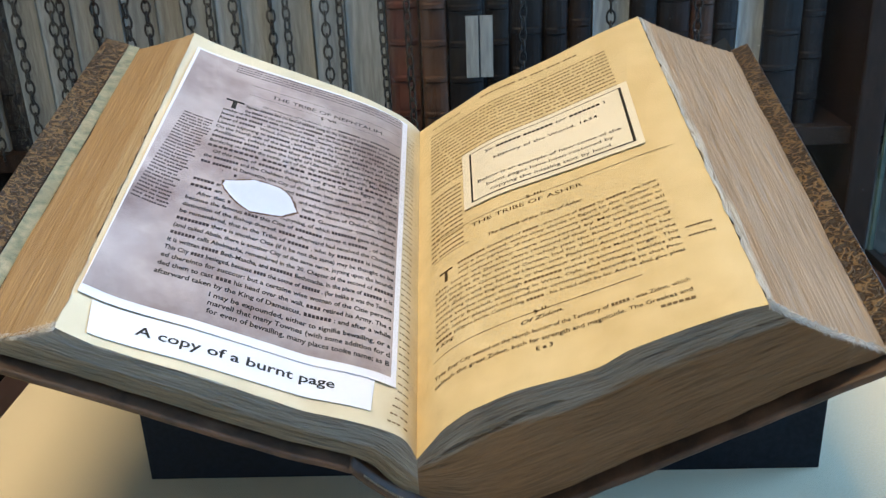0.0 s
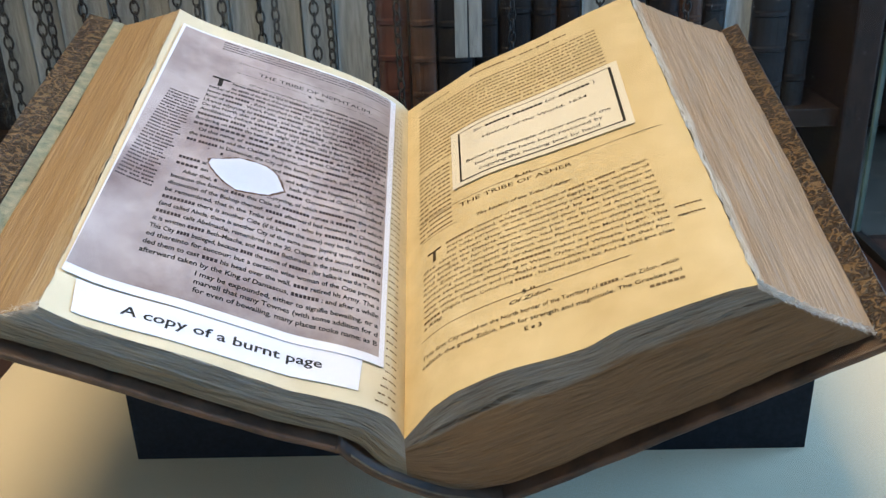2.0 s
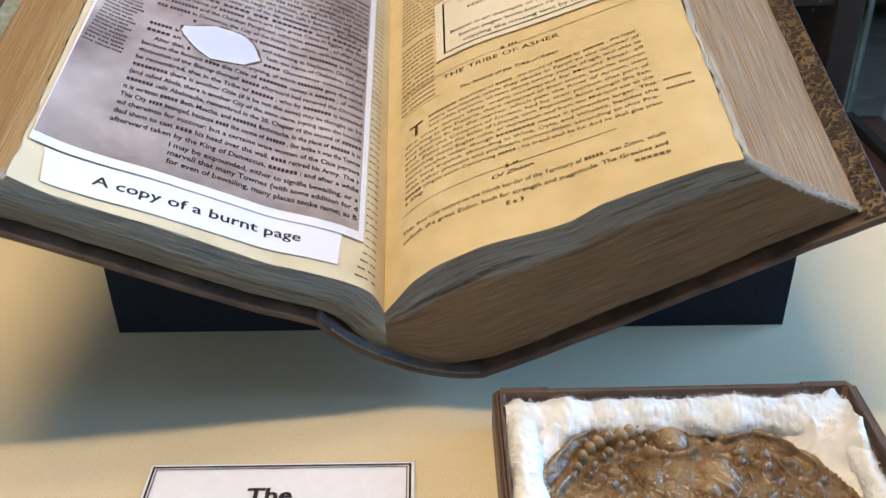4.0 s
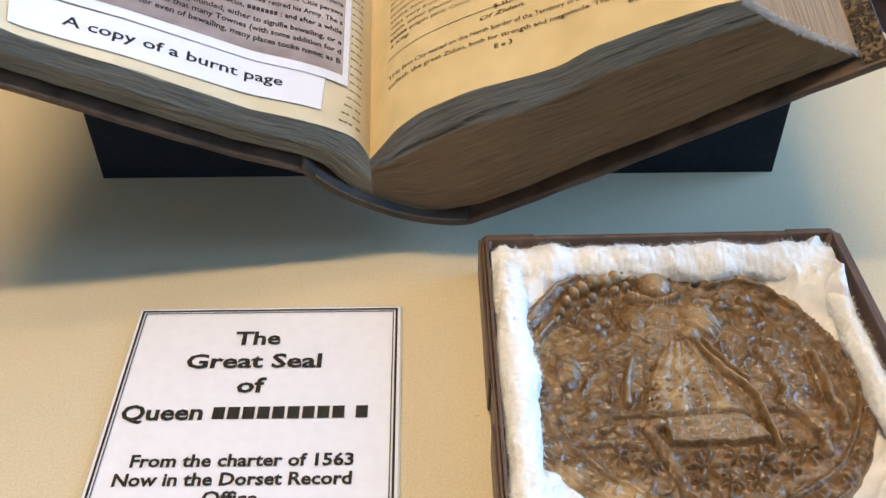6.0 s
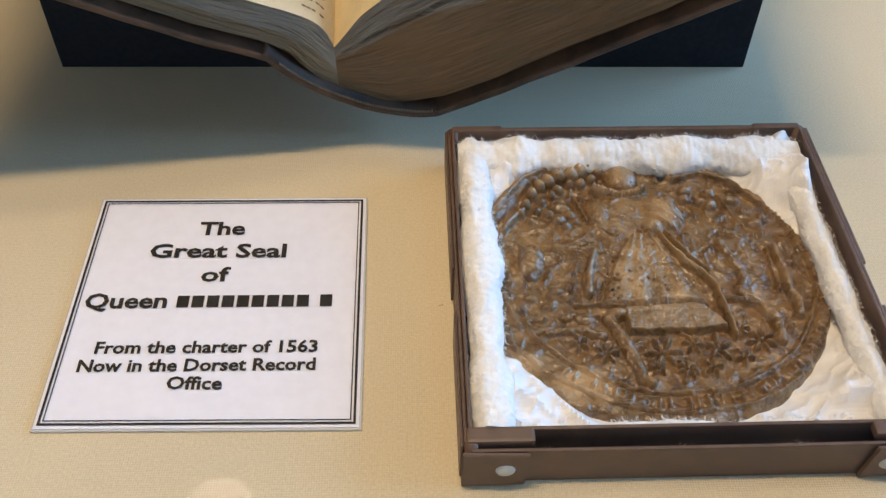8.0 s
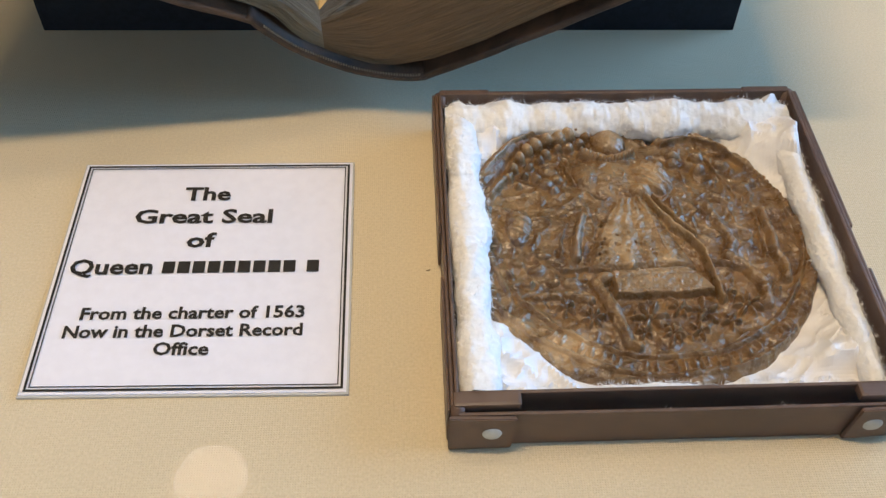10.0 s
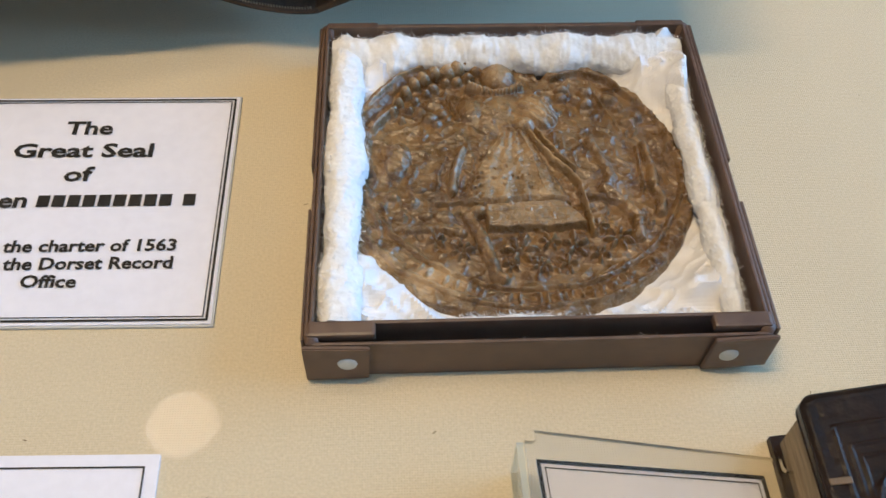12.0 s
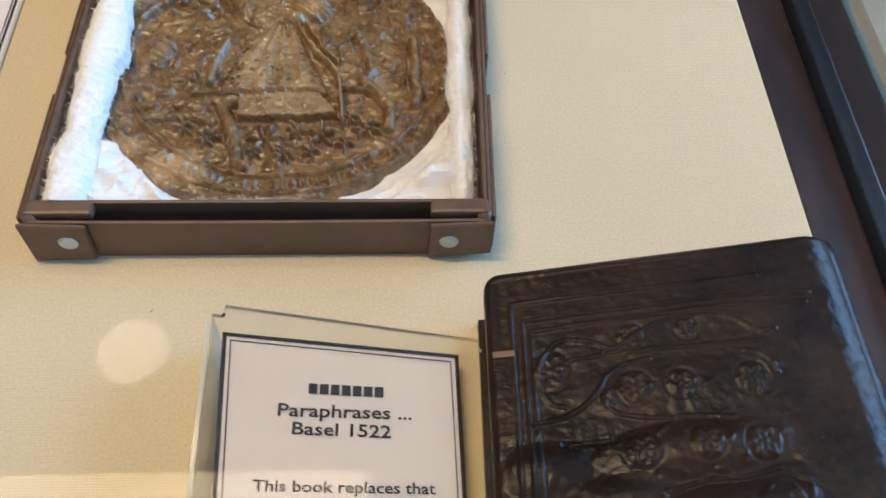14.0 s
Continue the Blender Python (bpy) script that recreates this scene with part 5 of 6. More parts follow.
def relief(x, y):
    """Height over the seal's ground, in units of its radius: plain worn forms, no likeness."""
    rg = np.random.RandomState(8)
    h = np.zeros_like(x)
    e = np.hypot((x - 0.03) / 0.89, (y - 0.06) / 0.87)
    a = np.degrees(np.arctan2(y - 0.06, x - 0.03))
    top = (a > 20) & (a < 160)
    # broad swellings of the field
    for b in ((0.42, 0.10, 0.36, 0.32, 0.045), (-0.34, 0.12, 0.36, 0.42, 0.040), (0.0, 0.30, 0.46, 0.44, 0.030), (0.60, 0.42, 0.24, 0.26, 0.030)):
        h += bump(x, y, *b, 1.5)
    # inner line, band of the legend, outer line
    h += 0.042 * np.clip(1 - np.abs(e - 1.0) / 0.022, 0, 1) ** 0.7 * (1 - 0.75 * top)
    h += 0.020 * np.clip((e - 1.02) / 0.03, 0, 1) * (1 - 0.5 * top)
    h += 0.040 * np.clip(1 - np.abs(e - 1.135) / 0.022, 0, 1) ** 0.6 * (1 - 0.6 * top)
    t = -128.0
    while t < -12:
        c, s = math.cos(radians(t)), math.sin(radians(t))
        kind = rg.randint(0, 5)
        if kind < 4:
            px, py = 0.03 + 0.89 * 1.072 * c, 0.06 + 0.87 * 1.072 * s
            h = np.maximum(h, bump(x, y, px, py, 0.040, 0.011, 0.078 + 0.014 * rg.uniform(-1, 1), 0.45, radians(t)))
            if kind in (1, 3):
                q = 0.026 * rg.choice((-1, 0, 1))
                h = np.maximum(h, bump(x, y, px + q * c - 0.016 * -s, py + q * s - 0.016 * c, 0.010, 0.022, 0.055, 0.5, radians(t)))
        t += rg.uniform(2.2, 3.6)
    for t in (-84, -66):
        h = np.maximum(h, bump(x, y, 0.03 + 0.955 * math.cos(radians(t)), 0.06 + 0.935 * math.sin(radians(t)), 0.030, 0.034, 0.085, 0.6))
    for k in range(34):
        t = radians(-6 + k * 1.9)
        h = np.maximum(h, bump(x, y, 0.03 + 0.905 * math.cos(t), 0.06 + 0.90 * math.sin(t), 0.020, 0.015, 0.050 + 0.014 * rg.uniform(-1, 1), 0.5, t))
    # thick rim and the rope of swelling beads at the upper left
    h = np.maximum(h, ridge(x, y, [(-0.90, 0.46), (-0.74, 0.70), (-0.52, 0.88), (-0.29, 0.97), (-0.15, 0.97)], 0.085, 0.095))
    h = np.maximum(h, ridge(x, y, [(-0.84, 0.52), (-0.66, 0.74), (-0.44, 0.89), (-0.24, 0.95)], 0.018, 0.125))
    h = np.maximum(h, ridge(x, y, [(-0.80, 0.33), (-0.74, 0.43), (-0.68, 0.50)], 0.022, 0.11))
    rope = [(-0.70, 0.47), (-0.655, 0.55), (-0.61, 0.63), (-0.555, 0.69), (-0.50, 0.735), (-0.435, 0.78), (-0.36, 0.79), (-0.30, 0.82), (-0.235, 0.88), (-0.165, 0.93)]
    for k, (px, py) in enumerate(rope):
        q = 0.034 + 0.0034 * k
        h = np.maximum(h, bump(x, y, px, py, q * 1.0, q * 0.86, 0.125 + 0.008 * k, 0.5, radians(-38)))
        h = np.maximum(h, bump(x, y, px + 0.058 + 0.010 * (k % 2), py - 0.062, q * 0.7, q * 0.6, 0.080 + 0.004 * k, 0.5))
    # broken piece and rim at the top
    h = np.maximum(h, bump(x, y, 0.055, 0.945, 0.11, 0.105, 0.125, 0.45))
    for px, py in ((0.00, 0.99), (0.05, 0.97), (0.10, 0.93), (0.04, 0.90), (0.13, 0.87)):
        h = np.maximum(h, bump(x, y, px, py, 0.036, 0.030, 0.155, 0.6))
    h = np.maximum(h, ridge(x, y, [(0.27, 0.83), (0.46, 0.86), (0.66, 0.75), (0.80, 0.58)], 0.075, 0.075))
    h = np.maximum(h, ridge(x, y, [(0.27, 0.76), (0.45, 0.81), (0.63, 0.715), (0.74, 0.54)], 0.016, 0.095))
    for px, py, q in ((0.219, 0.565, 0.05), (0.322, 0.590, 0.042), (0.399, 0.555, 0.036), (0.455, 0.520, 0.05), (0.33, 0.66, 0.04), (0.47, 0.63, 0.055), (0.60, 0.56, 0.05), (0.68, 0.36, 0.055), (0.74, 0.40, 0.04), (0.70, 0.30, 0.03)):
        h = np.maximum(h, bump(x, y, px, py, q, q * 0.8, 0.075 + 0.4 * q, 0.5))
    h = np.maximum(h, ridge(x, y, [(0.52, 0.62), (0.58, 0.44), (0.62, 0.30)], 0.012, 0.065))
    # rounded bosses above the hanging cloth
    h = np.maximum(h, bump(x, y, -0.06, 0.46, 0.24, 0.22, 0.105, 0.7))
    h = np.maximum(h, bump(x, y, -0.055, 0.765, 0.105, 0.12, 0.150, 0.55))
    h = np.maximum(h, ridge(x, y, [(-0.225, 0.66), (-0.16, 0.62), (-0.08, 0.605), (0.00, 0.63), (0.06, 0.68)], 0.034, 0.125))
    for k in range(15):
        q = -1 + 2 * k / 14
        h = np.maximum(h, bump(x, y, -0.08 + 0.15 * q, 0.592 + 0.075 * q * q, 0.011, 0.020, 0.150, 0.5))
    arm = bump(x, y, 0.145, 0.455, 0.13, 0.155, 0.150, 0.55, radians(20))
    h = np.maximum(h, arm + 0.012 * np.sin((x * 0.8 + y) * 95) * (arm > 0.03))
    h = np.maximum(h, bump(x, y, 0.07, 0.33, 0.075, 0.06, 0.135, 0.5))
    h = np.maximum(h, bump(x, y, -0.22, 0.46, 0.10, 0.13, 0.105, 0.6))
    h = np.maximum(h, ridge(x, y, [(-0.36, 0.60), (-0.31, 0.40)], 0.012, 0.075))
    for px, py, q in ((-0.45, 0.51, 0.055), (-0.41, 0.45, 0.045), (-0.47, 0.42, 0.045), (-0.43, 0.37, 0.035), (-0.52, 0.46, 0.03)):
        h = np.maximum(h, bump(x, y, px, py, q, q * 0.8, 0.085, 0.55))
    # spreading cloth with folds, and the oblong panel below it
    k = np.clip((0.27 - y) / 0.51, 0, 1)
    left, right = -0.085 - 0.235 * k ** 0.7, 0.085 + 0.19 * k
    inside = np.minimum(np.minimum(x - left, right - x), np.minimum(0.29 - y, y + 0.255))
    cloth_h = 0.098 * np.clip(inside / 0.030, 0, 1) ** 0.6
    cloth_h += 0.007 * np.sin((x + 0.0) / (0.25 + 0.75 * k) * 46) * np.clip(inside / 0.04, 0, 1)
    h = np.maximum(h, cloth_h)
    for _ in range(46):
        px, py = -0.30 + 0.11 * rg.rand() ** 2 + 0.35 * rg.rand() * (rg.rand() > 0.6), rg.uniform(-0.22, 0.2)
        h -= 0.030 * np.clip(1 - np.hypot(x - px, y - py) / rg.uniform(0.008, 0.016), 0, 1) ** 0.5 * (inside > -0.02)
    u = (y + 0.275 - 0.034 * (x + 0.195)) / -0.175
    inside = np.minimum(np.minimum(x + 0.20 - 0.0 * u, 0.245 + 0.10 * u - x) , np.minimum(u, 1 + 0.10 * (x - 0.08) - u) * 0.175)
    panel = 0.106 * np.clip(inside / 0.012, 0, 1) ** 0.7
    panel -= 0.014 * np.clip(1 - np.abs(u - 0.30) / 0.05, 0, 1) + 0.012 * np.clip(1 - np.abs(u - 0.12) / 0.04, 0, 1) + 0.008 * np.clip(1 - np.abs(u - 0.86) / 0.04, 0, 1)
    h = np.where(inside > 0, np.maximum(h, panel), h)
    h = np.maximum(h, bump(x, y, -0.235, -0.315, 0.065, 0.038, 0.11, 0.5, radians(15)))
    for pts, w, q in (([(0.085, 0.26), (0.197, 0.04), (0.29, -0.06), (0.337, -0.15), (0.345, -0.35), (0.372, -0.47)], 0.014, 0.140), ([(0.13, 0.28), (0.245, 0.06), (0.31, -0.02)], 0.012, 0.120),
                      ([(0.03, 0.27), (0.10, 0.06), (0.13, -0.18)], 0.010, 0.118), ([(0.33, -0.18), (0.455, -0.21), (0.573, -0.27)], 0.020, 0.075),
                      ([(0.44, 0.22), (0.49, 0.03), (0.515, -0.07), (0.475, -0.15), (0.573, -0.27), (0.62, -0.355), (0.605, -0.48)], 0.040, 0.090),
                      ([(0.735, 0.18), (0.766, -0.01), (0.744, -0.13), (0.782, -0.25), (0.758, -0.33)], 0.032, 0.095), ([(0.69, 0.16), (0.70, 0.0), (0.69, -0.14)], 0.014, 0.055),
                      ([(-0.29, -0.33), (-0.243, -0.44), (-0.20, -0.57), (-0.177, -0.72)], 0.040, 0.078), ([(-0.177, -0.72), (-0.13, -0.745)], 0.030, 0.080),
                      ([(-0.30, 0.16), (-0.345, 0.02), (-0.375, -0.15)], 0.034, 0.100), ([(-0.40, 0.10), (-0.44, -0.02), (-0.45, -0.14)], 0.014, 0.055),
                      ([(-0.46, -0.24), (-0.30, -0.235), (-0.20, -0.25)], 0.012, 0.070), ([(-0.62, -0.42), (-0.45, -0.40), (-0.33, -0.44)], 0.030, 0.060),
                      ([(-0.83, 0.26), (-0.86, 0.05), (-0.85, -0.14), (-0.77, -0.39)], 0.022, 0.050)):
        h = np.maximum(h, ridge(x, y, pts, w, q))
    boss = bump(x, y, -0.665, 0.095, 0.075, 0.145, 0.095, 0.5, radians(-8))
    h = np.maximum(h, boss + 0.010 * np.sin(y * 90 + x * 40) * (boss > 0.02))
    for px, py, q in ((-0.60, -0.23, 0.05), (-0.52, -0.32, 0.04), (-0.66, -0.33, 0.035), (-0.42, -0.33, 0.06), (-0.70, -0.18, 0.04), (-0.78, -0.25, 0.05), (-0.55, -0.13, 0.045)):
        h = np.maximum(h, bump(x, y, px, py, q, q * 0.7, 0.055, 0.6))
    # leafy sprigs below
    for px, py, q in ((-0.035, -0.565, 0.10), (0.25, -0.535, 0.09), (0.50, -0.50, 0.085), (-0.09, -0.66, 0.05), (0.06, -0.69, 0.06), (0.20, -0.66, 0.06), (0.38, -0.60, 0.06), (-0.34, -0.56, 0.07), (-0.47, -0.50, 0.06), (0.12, -0.52, 0.06), (0.40, -0.42, 0.06), (0.66, -0.40, 0.05)):
        n, a0 = rg.randint(5, 8), rg.uniform(0, 6)
        for k in range(n):
            t = a0 + math.tau * k / n
            h = np.maximum(h, bump(x, y, px + 0.6 * q * math.cos(t), py + 0.6 * q * math.sin(t), q * 0.42, q * 0.16, 0.075 + 0.02 * rg.rand(), 0.55, t))
        h = np.maximum(h, bump(x, y, px, py, q * 0.2, q * 0.2, 0.075, 0.6))
    for _ in range(70):
        t, R = rg.uniform(0, 6.28), rg.uniform(0.25, 0.80)
        px, py = R * math.cos(t), R * math.sin(t)
        h = np.maximum(h, h * 0.75 + bump(x, y, px, py, rg.uniform(0.015, 0.05), rg.uniform(0.008, 0.014), rg.uniform(0.02, 0.05), 0.6, rg.uniform(0, 3)))
    return h


NR, NA = 290, 900
V = []
rad = np.linspace(0.0, 1.0, NR)[1:]
ang = np.linspace(0, math.tau, NA, endpoint=False)
A, R = np.meshgrid(ang, rad)


def dent(t, at, width, depth):
    return depth * math.exp(-((math.degrees(t) - at) / width) ** 2)


lim = np.array([1.020 - 0.026 * math.cos(t) + 0.012 * noise.noise((2.2 * math.cos(t), 2.2 * math.sin(t), 4)) + 0.010 * noise.noise((9 * math.cos(t), 9 * math.sin(t), 1))
                - dent(t, 75, 4.5, 0.17) - dent(t, 95, 2.2, 0.05) - dent(t, 186, 10, 0.06) + dent(t, 232, 16, 0.02) + dent(t, 133, 14, 0.015) for t in ang])
XX, YY = R * np.cos(A) * lim, R * np.sin(A) * lim


def wander(f, seed):
    return np.array([[noise.noise((x * f, y * f, seed)) for x, y in zip(rx, ry)] for rx, ry in zip(XX, YY)])


HH = relief(XX + 0.016 * wander(5, 3.1) + 0.007 * wander(17, 5.1), YY + 0.016 * wander(5, 7.7) + 0.007 * wander(17, 9.7))
fine = np.array([[noise.fractal((x * 9, y * 9, 0.5), 0.9, 2.1, 4) for x, y in zip(rx, ry)] for rx, ry in zip(XX, YY)])
grit = np.array([[noise.noise((x * 34, y * 34, 2.5)) + 0.6 * noise.noise((x * 75, y * 75, 1.5)) for x, y in zip(rx, ry)] for rx, ry in zip(XX, YY)])
worm = np.array([[(1 - abs(noise.noise((x * 11, y * 11, 6.5)))) ** 6 for x, y in zip(rx, ry)] for rx, ry in zip(XX, YY)])
Z = 0.0104 + 0.046 * HH + 0.00055 * fine + 0.00036 * grit + 0.0010 * worm * np.clip((0.07 - HH) * 30, 0.15, 1)
rag = np.array([0.035 * noise.noise((5 * math.cos(t), 5 * math.sin(t), 9)) + 0.02 * noise.noise((17 * math.cos(t), 17 * math.sin(t), 9)) for t in ang])
fall = np.clip((R - 0.955 + rag) / (0.045 + rag), 0, 1)
Z = Z * (1 - fall ** 2) + 0.0052 * fall ** 2
V = [(0, 0, float(Z[0].mean()))] + [(SR * x, SR * y, z) for x, y, z in zip(XX.ravel(), YY.ravel(), Z.ravel())]
F = [(0, 1 + i, 1 + (i + 1) % NA) for i in range(NA)]
for k in range(NR - 2):
    for i in range(NA):
        a, b = 1 + k * NA + i, 1 + k * NA + (i + 1) % NA
        F.append((a, a + NA, b + NA, b))
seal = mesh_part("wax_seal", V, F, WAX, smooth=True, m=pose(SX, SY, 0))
# Patches are pale wear; the hh term paints highlights on the high relief.
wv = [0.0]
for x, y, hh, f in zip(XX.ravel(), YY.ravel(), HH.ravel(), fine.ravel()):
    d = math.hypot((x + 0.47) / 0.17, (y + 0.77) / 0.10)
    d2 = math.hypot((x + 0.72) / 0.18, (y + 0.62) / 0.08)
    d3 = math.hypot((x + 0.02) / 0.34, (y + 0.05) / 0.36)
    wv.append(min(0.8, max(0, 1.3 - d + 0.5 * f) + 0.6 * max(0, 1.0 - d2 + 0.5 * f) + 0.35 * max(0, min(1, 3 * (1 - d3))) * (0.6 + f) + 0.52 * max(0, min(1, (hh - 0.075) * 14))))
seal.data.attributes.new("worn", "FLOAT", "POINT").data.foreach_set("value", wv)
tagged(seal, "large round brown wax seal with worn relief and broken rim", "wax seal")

# ---- clear holder with a printed card ----
holder = thing("acrylic_holder", pose(0, 0, 0), "clear bent acrylic holder with a printed card under it", "sign holder")
HT = [(0.1162, 0.1614), (0.2090, 0.1552), (0.2095, 0.0540), (0.1182, 0.0540)]


def tilt_z(x):
    return 0.024 - 0.18 * (x - 0.116)


bm = bmesh.new()
c = HT
loops = []
for off in (0.0, 0.0022):
    loops.append([bm.verts.new((x, y, tilt_z(x) + off)) for x, y in c])
bm.faces.new(loops[0])
bm.faces.new(loops[1][::-1])
for i in range(4):
    bm.faces.new((loops[0][i], loops[1][i], loops[1][(i + 1) % 4], loops[0][(i + 1) % 4]))
bmesh.ops.recalc_face_normals(bm, faces=bm.faces)
up = [e for e in bm.edges if abs(e.verts[0].co.z - e.verts[1].co.z) > 0.001 and abs(e.verts[0].co.x - e.verts[1].co.x) < 1e-6]
bmesh.ops.bevel(bm, geom=up, offset=0.004, segments=5, affect="EDGES")
part("face_sheet", bm, ACRYLIC, holder)
part("side_leg", slab([(0.1140, 0.1580), (0.1160, 0.0560), (0.1182, 0.0560), (0.1162, 0.1580)], 0.0, 0.0232), ACRYLIC_EDGE, holder)
ecard = thing("book_card", pose(0, 0, 0), "white printed card with a double black border in a holder", "label")


def on_tilt(lift):
    return lambda x, y: (x, y, tilt_z(x) + lift)


CC = [(0.1198, 0.1522), (0.1980, 0.1502), (0.1993, 0.0560), (0.1246, 0.0560)]


bm = bmesh.new()
lo = [bm.verts.new(on_tilt(-0.0012)(x, y)) for x, y in CC]
hi = [bm.verts.new(on_tilt(-0.0006)(x, y)) for x, y in CC]
bm.faces.new(lo)
bm.faces.new(hi[::-1])
for i in range(4):
    bm.faces.new((lo[i], hi[i], hi[(i + 1) % 4], lo[(i + 1) % 4]))
bmesh.ops.recalc_face_normals(bm, faces=bm.faces)
part("paper", bm, WHITE_PAPER, ecard)
for ins, w in ((0.0, 0.0014), (0.0026, 0.0004)):
    q = [(CC[0][0] + ins, CC[0][1] - ins), (CC[1][0] - ins, CC[1][1] - ins), (CC[2][0] - ins, CC[2][1] + ins), (CC[3][0] + ins, CC[3][1] + ins)]
    V, F = quad_frame(q, w, 0)
    mesh_part("printed_border", [on_tilt(-0.0003)(x, y) for x, y, _ in V], F, INK, ecard)
for s, x0, y0, x1, y1, h in (("#7", 0.1485, 0.1320, 0.1725, 0.1323, 0.0048), ("Paraphrases ...", 0.1394, 0.1237, 0.1817, 0.1251, 0.0046), ("Basel 1522", 0.1442, 0.1178, 0.1751, 0.1184, 0.0044),
                             ("This book replaces that", 0.1338, 0.0990, 0.1889, 0.1006, 0.0038)):
    lettering(s, (x0, y0), (x1, y1), h, on_tilt(-0.0002), INK, ecard, 0.016)

# ---- small dark leather book ----
dark = thing("leather_book", pose(0, 0, 0), "small old book bound in blind-tooled black-brown leather", "book")
TL, TR, BR, BL = (0.2060, 0.1672), (0.3235, 0.1772), (0.3270, -0.0100), (0.2040, -0.0150)


def cover_point(u, v):
    """u across from the fore-edge to the spine, v down from the head."""
    x = (1 - v) * ((1 - u) * TL[0] + u * TR[0]) + v * ((1 - u) * BL[0] + u * BR[0])
    y = (1 - v) * ((1 - u) * TL[1] + u * TR[1]) + v * ((1 - u) * BL[1] + u * BR[1])
    z = 0.0335 + 0.0105 * u - 0.006 * max(0, (u - 0.9) / 0.1) ** 2 * 1.0
    return x, y, z


ROSES = [(0.16, 0.211, 0.050), (0.367, 0.259, 0.042), (0.486, 0.261, 0.036), (0.667, 0.265, 0.040), (0.361, 0.371, 0.042), (0.515, 0.370, 0.040), (0.656, 0.378, 0.042), (0.378, 0.164, 0.034), (0.529, 0.160, 0.030), (0.42, 0.49, 0.04), (0.60, 0.50, 0.04)]
LINES = [([(0.02, 0.016), (0.40, 0.014), (0.62, 0.014)], 1.0), ([(0.068, 0.072), (0.748, 0.075)], 1.3), ([(0.097, 0.110), (0.635, 0.109), (0.875, 0.120)], 1.5), ([(0.117, 0.132), (0.64, 0.127), (0.86, 0.138)], 1.3),
         ([(0.068, 0.072), (0.060, 0.95)], 1.0), ([(0.097, 0.110), (0.090, 0.92)], 1.2), ([(0.117, 0.132), (0.111, 0.90)], 1.0), ([(0.21, 0.196), (0.36, 0.194), (0.52, 0.196), (0.711, 0.201)], 1.3),
         ([(0.127, 0.230), (0.127, 0.205), (0.143, 0.182), (0.175, 0.163), (0.206, 0.156), (0.269, 0.166), (0.339, 0.190)], 1.6), ([(0.127, 0.230), (0.138, 0.255), (0.157, 0.274), (0.187, 0.280)], 1.3),
         ([(0.300, 0.188), (0.341, 0.182), (0.395, 0.160), (0.448, 0.146), (0.52, 0.136), (0.583, 0.134), (0.630, 0.142), (0.664, 0.156), (0.690, 0.172), (0.72, 0.184), (0.76, 0.180)], 1.6),
         ([(0.663, 0.216), (0.700, 0.222), (0.725, 0.238), (0.738, 0.262)], 1.6), ([(0.655, 0.224), (0.690, 0.232), (0.710, 0.246), (0.720, 0.265)], 1.0),
         ([(0.281, 0.268), (0.292, 0.288), (0.316, 0.302), (0.364, 0.312), (0.432, 0.320)], 1.5), ([(0.300, 0.262), (0.312, 0.282), (0.340, 0.296)], 1.0),
         ([(0.101, 0.305), (0.184, 0.298), (0.230, 0.285), (0.261, 0.268), (0.285, 0.250), (0.299, 0.234), (0.345, 0.216), (0.42, 0.210)], 1.4),
         ([(0.46, 0.318), (0.52, 0.322), (0.60, 0.330)], 1.4), ([(0.40, 0.440), (0.50, 0.428), (0.60, 0.430), (0.68, 0.420), (0.74, 0.445)], 1.4)]


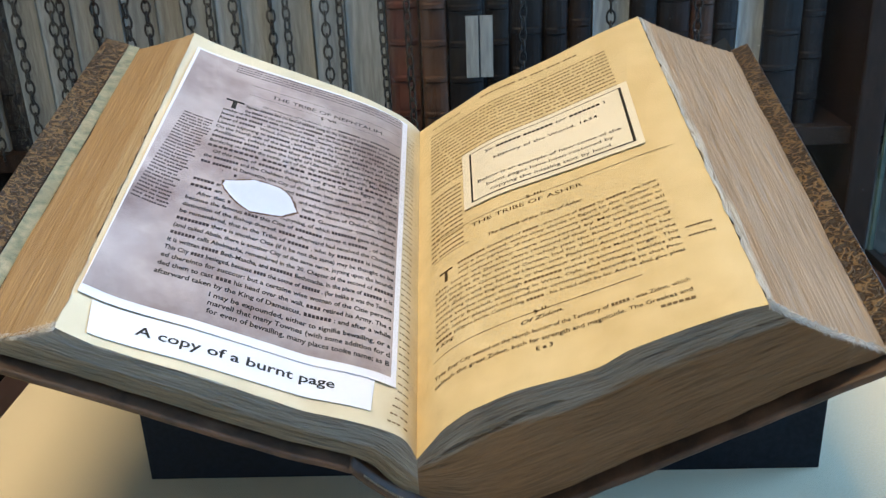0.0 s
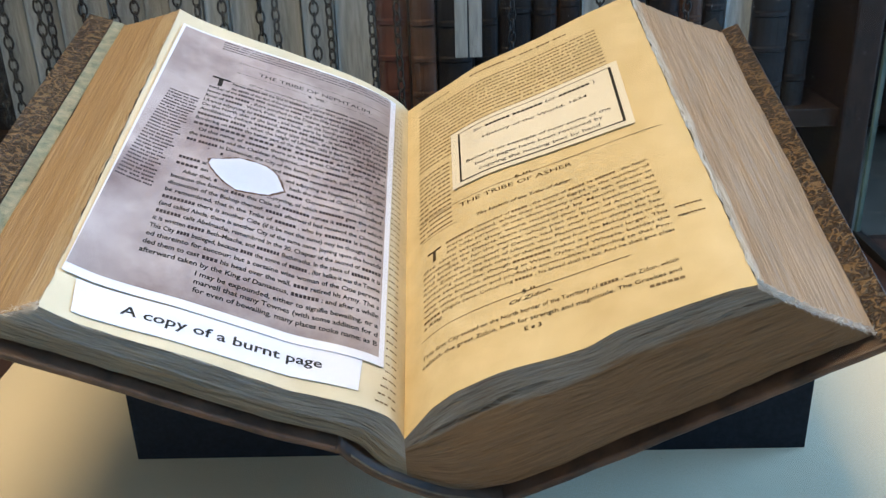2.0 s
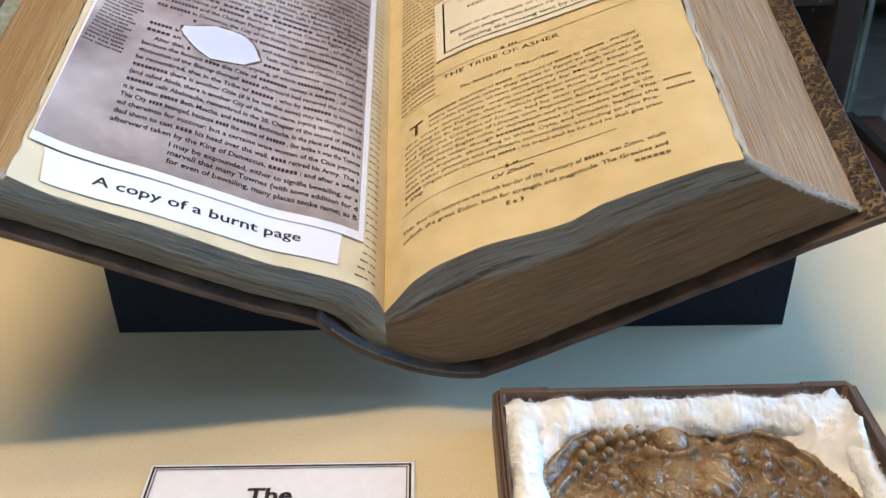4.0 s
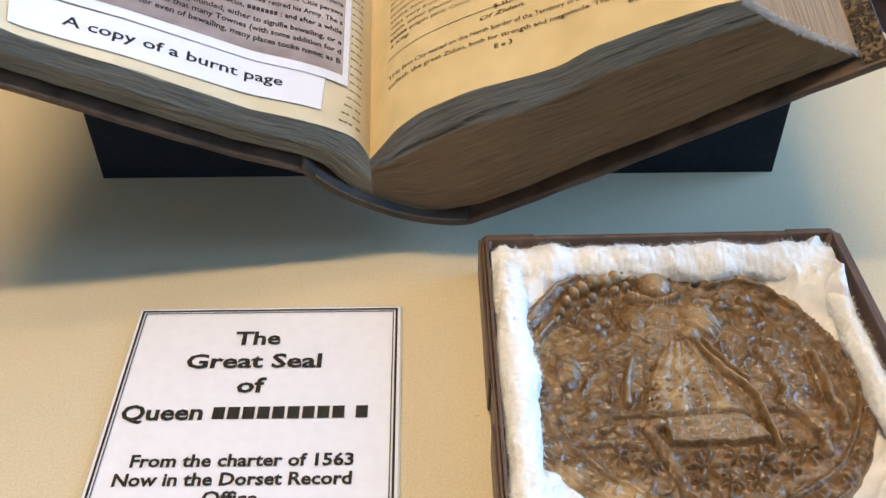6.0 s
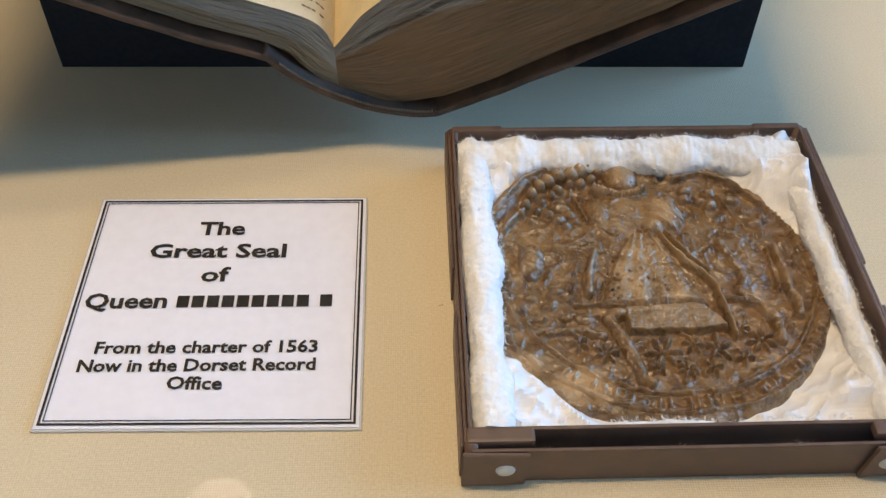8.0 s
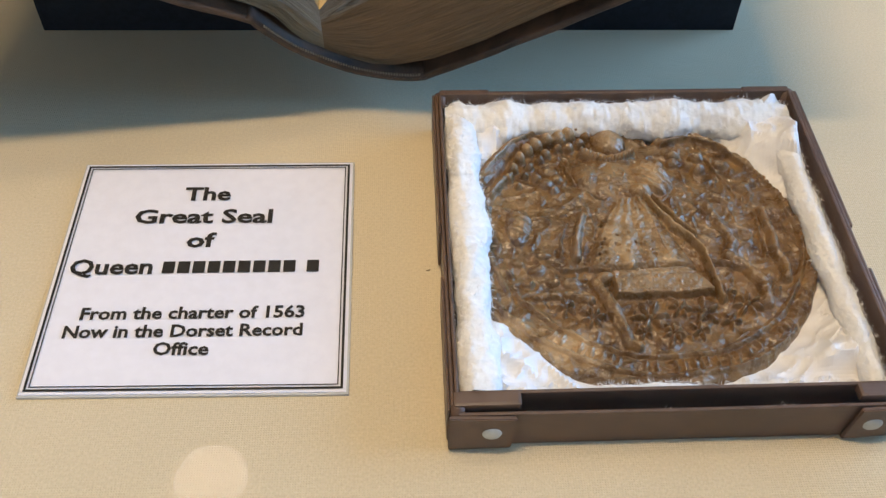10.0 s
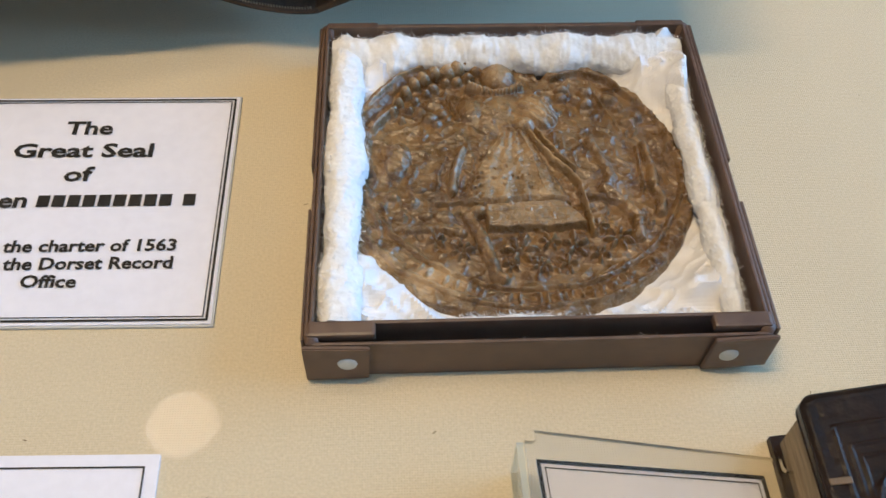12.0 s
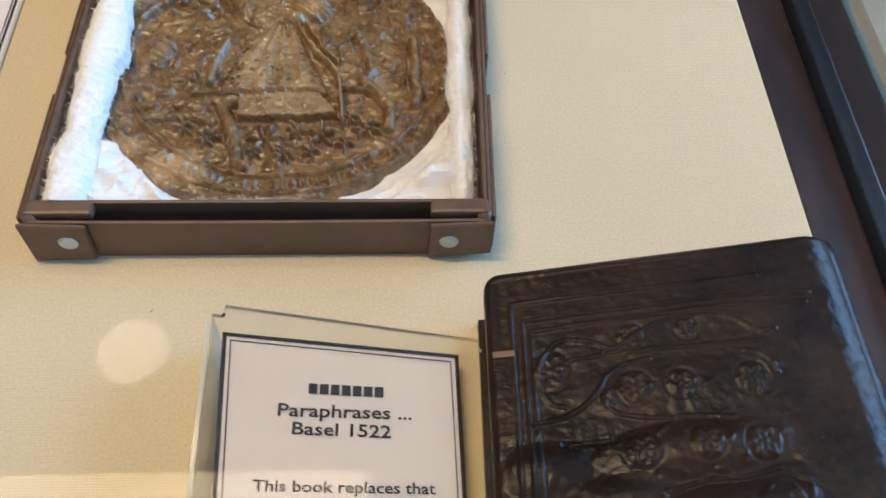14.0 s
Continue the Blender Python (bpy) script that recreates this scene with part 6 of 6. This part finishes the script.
def tool_height(u, v):
    """Blind tooling: fillets, scrolls and rosettes raised from the leather; swellings where the boards warp."""
    x, y = u * 0.12, v * 0.185
    h = np.zeros_like(u)
    for pts, q in LINES:
        p = [(a * 0.12, b * 0.185) for a, b in pts]
        h = np.maximum(h, ridge(x, y, p, 0.00060, 0.00075 * q))
        h -= ridge(x, y, [(a + 0.0011, b + 0.0011) for a, b in p], 0.0010, 0.0003 * q)
    for cx, cy, q in ROSES:
        dx, dy = (x - cx * 0.12) / (q * 0.12), (y - cy * 0.185) / (q * 0.12)
        ring, th = np.hypot(dx, dy), np.arctan2(dy, dx)
        h += 0.0005 * np.clip(1 - np.abs(ring - 0.62 - 0.22 * np.cos(6 * th)) / 0.24, 0, 1) + 0.0005 * np.clip(1 - ring / 0.28, 0, 1) - 0.0003 * np.clip(1 - np.abs(ring - 1.15) / 0.2, 0, 1)
    rg = np.random.RandomState(4)
    for _ in range(60):
        h += bump(x, y, rg.uniform(0.03, 0.09), rg.uniform(0.045, 0.10), rg.uniform(0.001, 0.004), rg.uniform(0.0005, 0.001), rg.uniform(0.0002, 0.0005), 0.7, rg.uniform(0, 3))
    for cx, cy, rx, ry, q in ((0.49, 0.375, 0.26, 0.052, 0.0034), (0.55, 0.480, 0.24, 0.05, 0.0032), (0.12, 0.385, 0.12, 0.05, 0.0020), (0.30, 0.44, 0.14, 0.04, 0.0018), (0.45, 0.26, 0.34, 0.05, 0.0008), (0.4, 0.65, 0.3, 0.09, 0.003)):
        h += bump(u, v, cx, cy, rx, ry, q, 1.3)
    h += 0.001 * np.clip(1 - np.abs(v - 0.345 - 0.02 * (u - 0.2)) / 0.006, 0, 1) * -1 * ((u > 0.17) & (u < 0.30))
    h += np.array([[0.0006 * noise.noise((a * 4, b * 5, 2)) + 0.00022 * noise.noise((a * 40, b * 55, 5)) for a, b in zip(ru, rv)] for ru, rv in zip(u, v)])
    return h


NU, NV = 230, 360
UG, VG = np.meshgrid(np.linspace(0, 1, NU), np.linspace(0, 1, NV), indexing="ij")
TOOLING = tool_height(UG, VG)
V = []
for i in range(NU):
    for j in range(NV):
        u, v = i / (NU - 1), j / (NV - 1)
        x, y, z = cover_point(u, v)
        r = 0.004
        e = min(u * 0.12, (1 - u) * 0.12, v * 0.18, (1 - v) * 0.18)
        z += float(TOOLING[i, j]) * min(1, e / 0.005) - (0.0016 * (1 - min(1, e / 0.0025)) ** 2)
        cu, cv = 0.045 - u, 0.030 - v
        if cu > 0 and cv > 0:
            q = math.hypot(cu / 0.045, cv / 0.030)
            f = max(cu / 0.045, cv / 0.030) / q
            x, y = x + (1 - f) * cu * 0.117, y - (1 - f) * cv * 0.18
        V.append((x, y, z))
n0 = len(V)
rim = [i * NV for i in range(NU)] + [(NU - 1) * NV + j for j in range(1, NV)] + [i * NV + NV - 1 for i in range(NU - 2, -1, -1)] + [j for j in range(NV - 2, 0, -1)]
V += [(V[i][0], V[i][1], V[i][2] - 0.0038) for i in rim]
F = grid_faces(NU, NV, flip=True)
m = len(rim)
F += [(rim[k], n0 + k, n0 + (k + 1) % m, rim[(k + 1) % m]) for k in range(m)]
F.append(tuple(range(n0, n0 + m)))
mesh_part("front_cover", V, F, DARK_LEATHER, dark, smooth=True)


def inset(c, d):
    cx, cy = sum(p[0] for p in c) / 4, sum(p[1] for p in c) / 4
    return [(x + d * (1 if x < cx else -1), y + d * (1 if y < cy else -1)) for x, y in c]


plan = [BL, BR, TR, TL]
part("rear_cover", slab(plan, 0.0, 0.0035), DARK_LEATHER, dark)
bm = bmesh.new()
q = inset(plan, 0.003)
lo = [bm.verts.new((x, y, 0.0035)) for x, y in q]
hi = [bm.verts.new((x, y, (0.0300 if x < 0.25 else 0.0385))) for x, y in q]
for i in range(4):
    bm.faces.new((lo[i], lo[(i + 1) % 4], hi[(i + 1) % 4], hi[i]))
bm.faces.new(lo[::-1])
bm.faces.new(hi)
part("text_block", bm, OLD_PAGES, dark)
bm = bmesh.new()
rings = []
for j in range(40):
    v = j / 39
    x, y, _ = cover_point(1, v)
    band = 0.0016 * max(0, 1 - abs((v * 4.6 + 0.2) % 1 - 0.5) / 0.09)
    rings.append([bm.verts.new((x - 0.001 + (0.0075 + band) * math.sin(math.pi * i / 14), y, 0.0005 + 0.037 * (1 - math.cos(math.pi * i / 14)) / 2)) for i in range(15)])
for j in range(39):
    for i in range(14):
        bm.faces.new((rings[j][i], rings[j][i + 1], rings[j + 1][i + 1], rings[j + 1][i]))
bm.faces.new(rings[0][::-1])
bm.faces.new(rings[-1])
bmesh.ops.recalc_face_normals(bm, faces=bm.faces)
part("spine", bm, DARK_LEATHER, dark, smooth=True)
part("strap_stub", block(-0.0035, 0.0035, -0.0011, 0.0011, 0, 0.0008, 0.0003), SPINES[3], dark, "stub of a tan leather strap").matrix_local = pose(0.2105, 0.1365, 0.0342, 0, -5, 3)
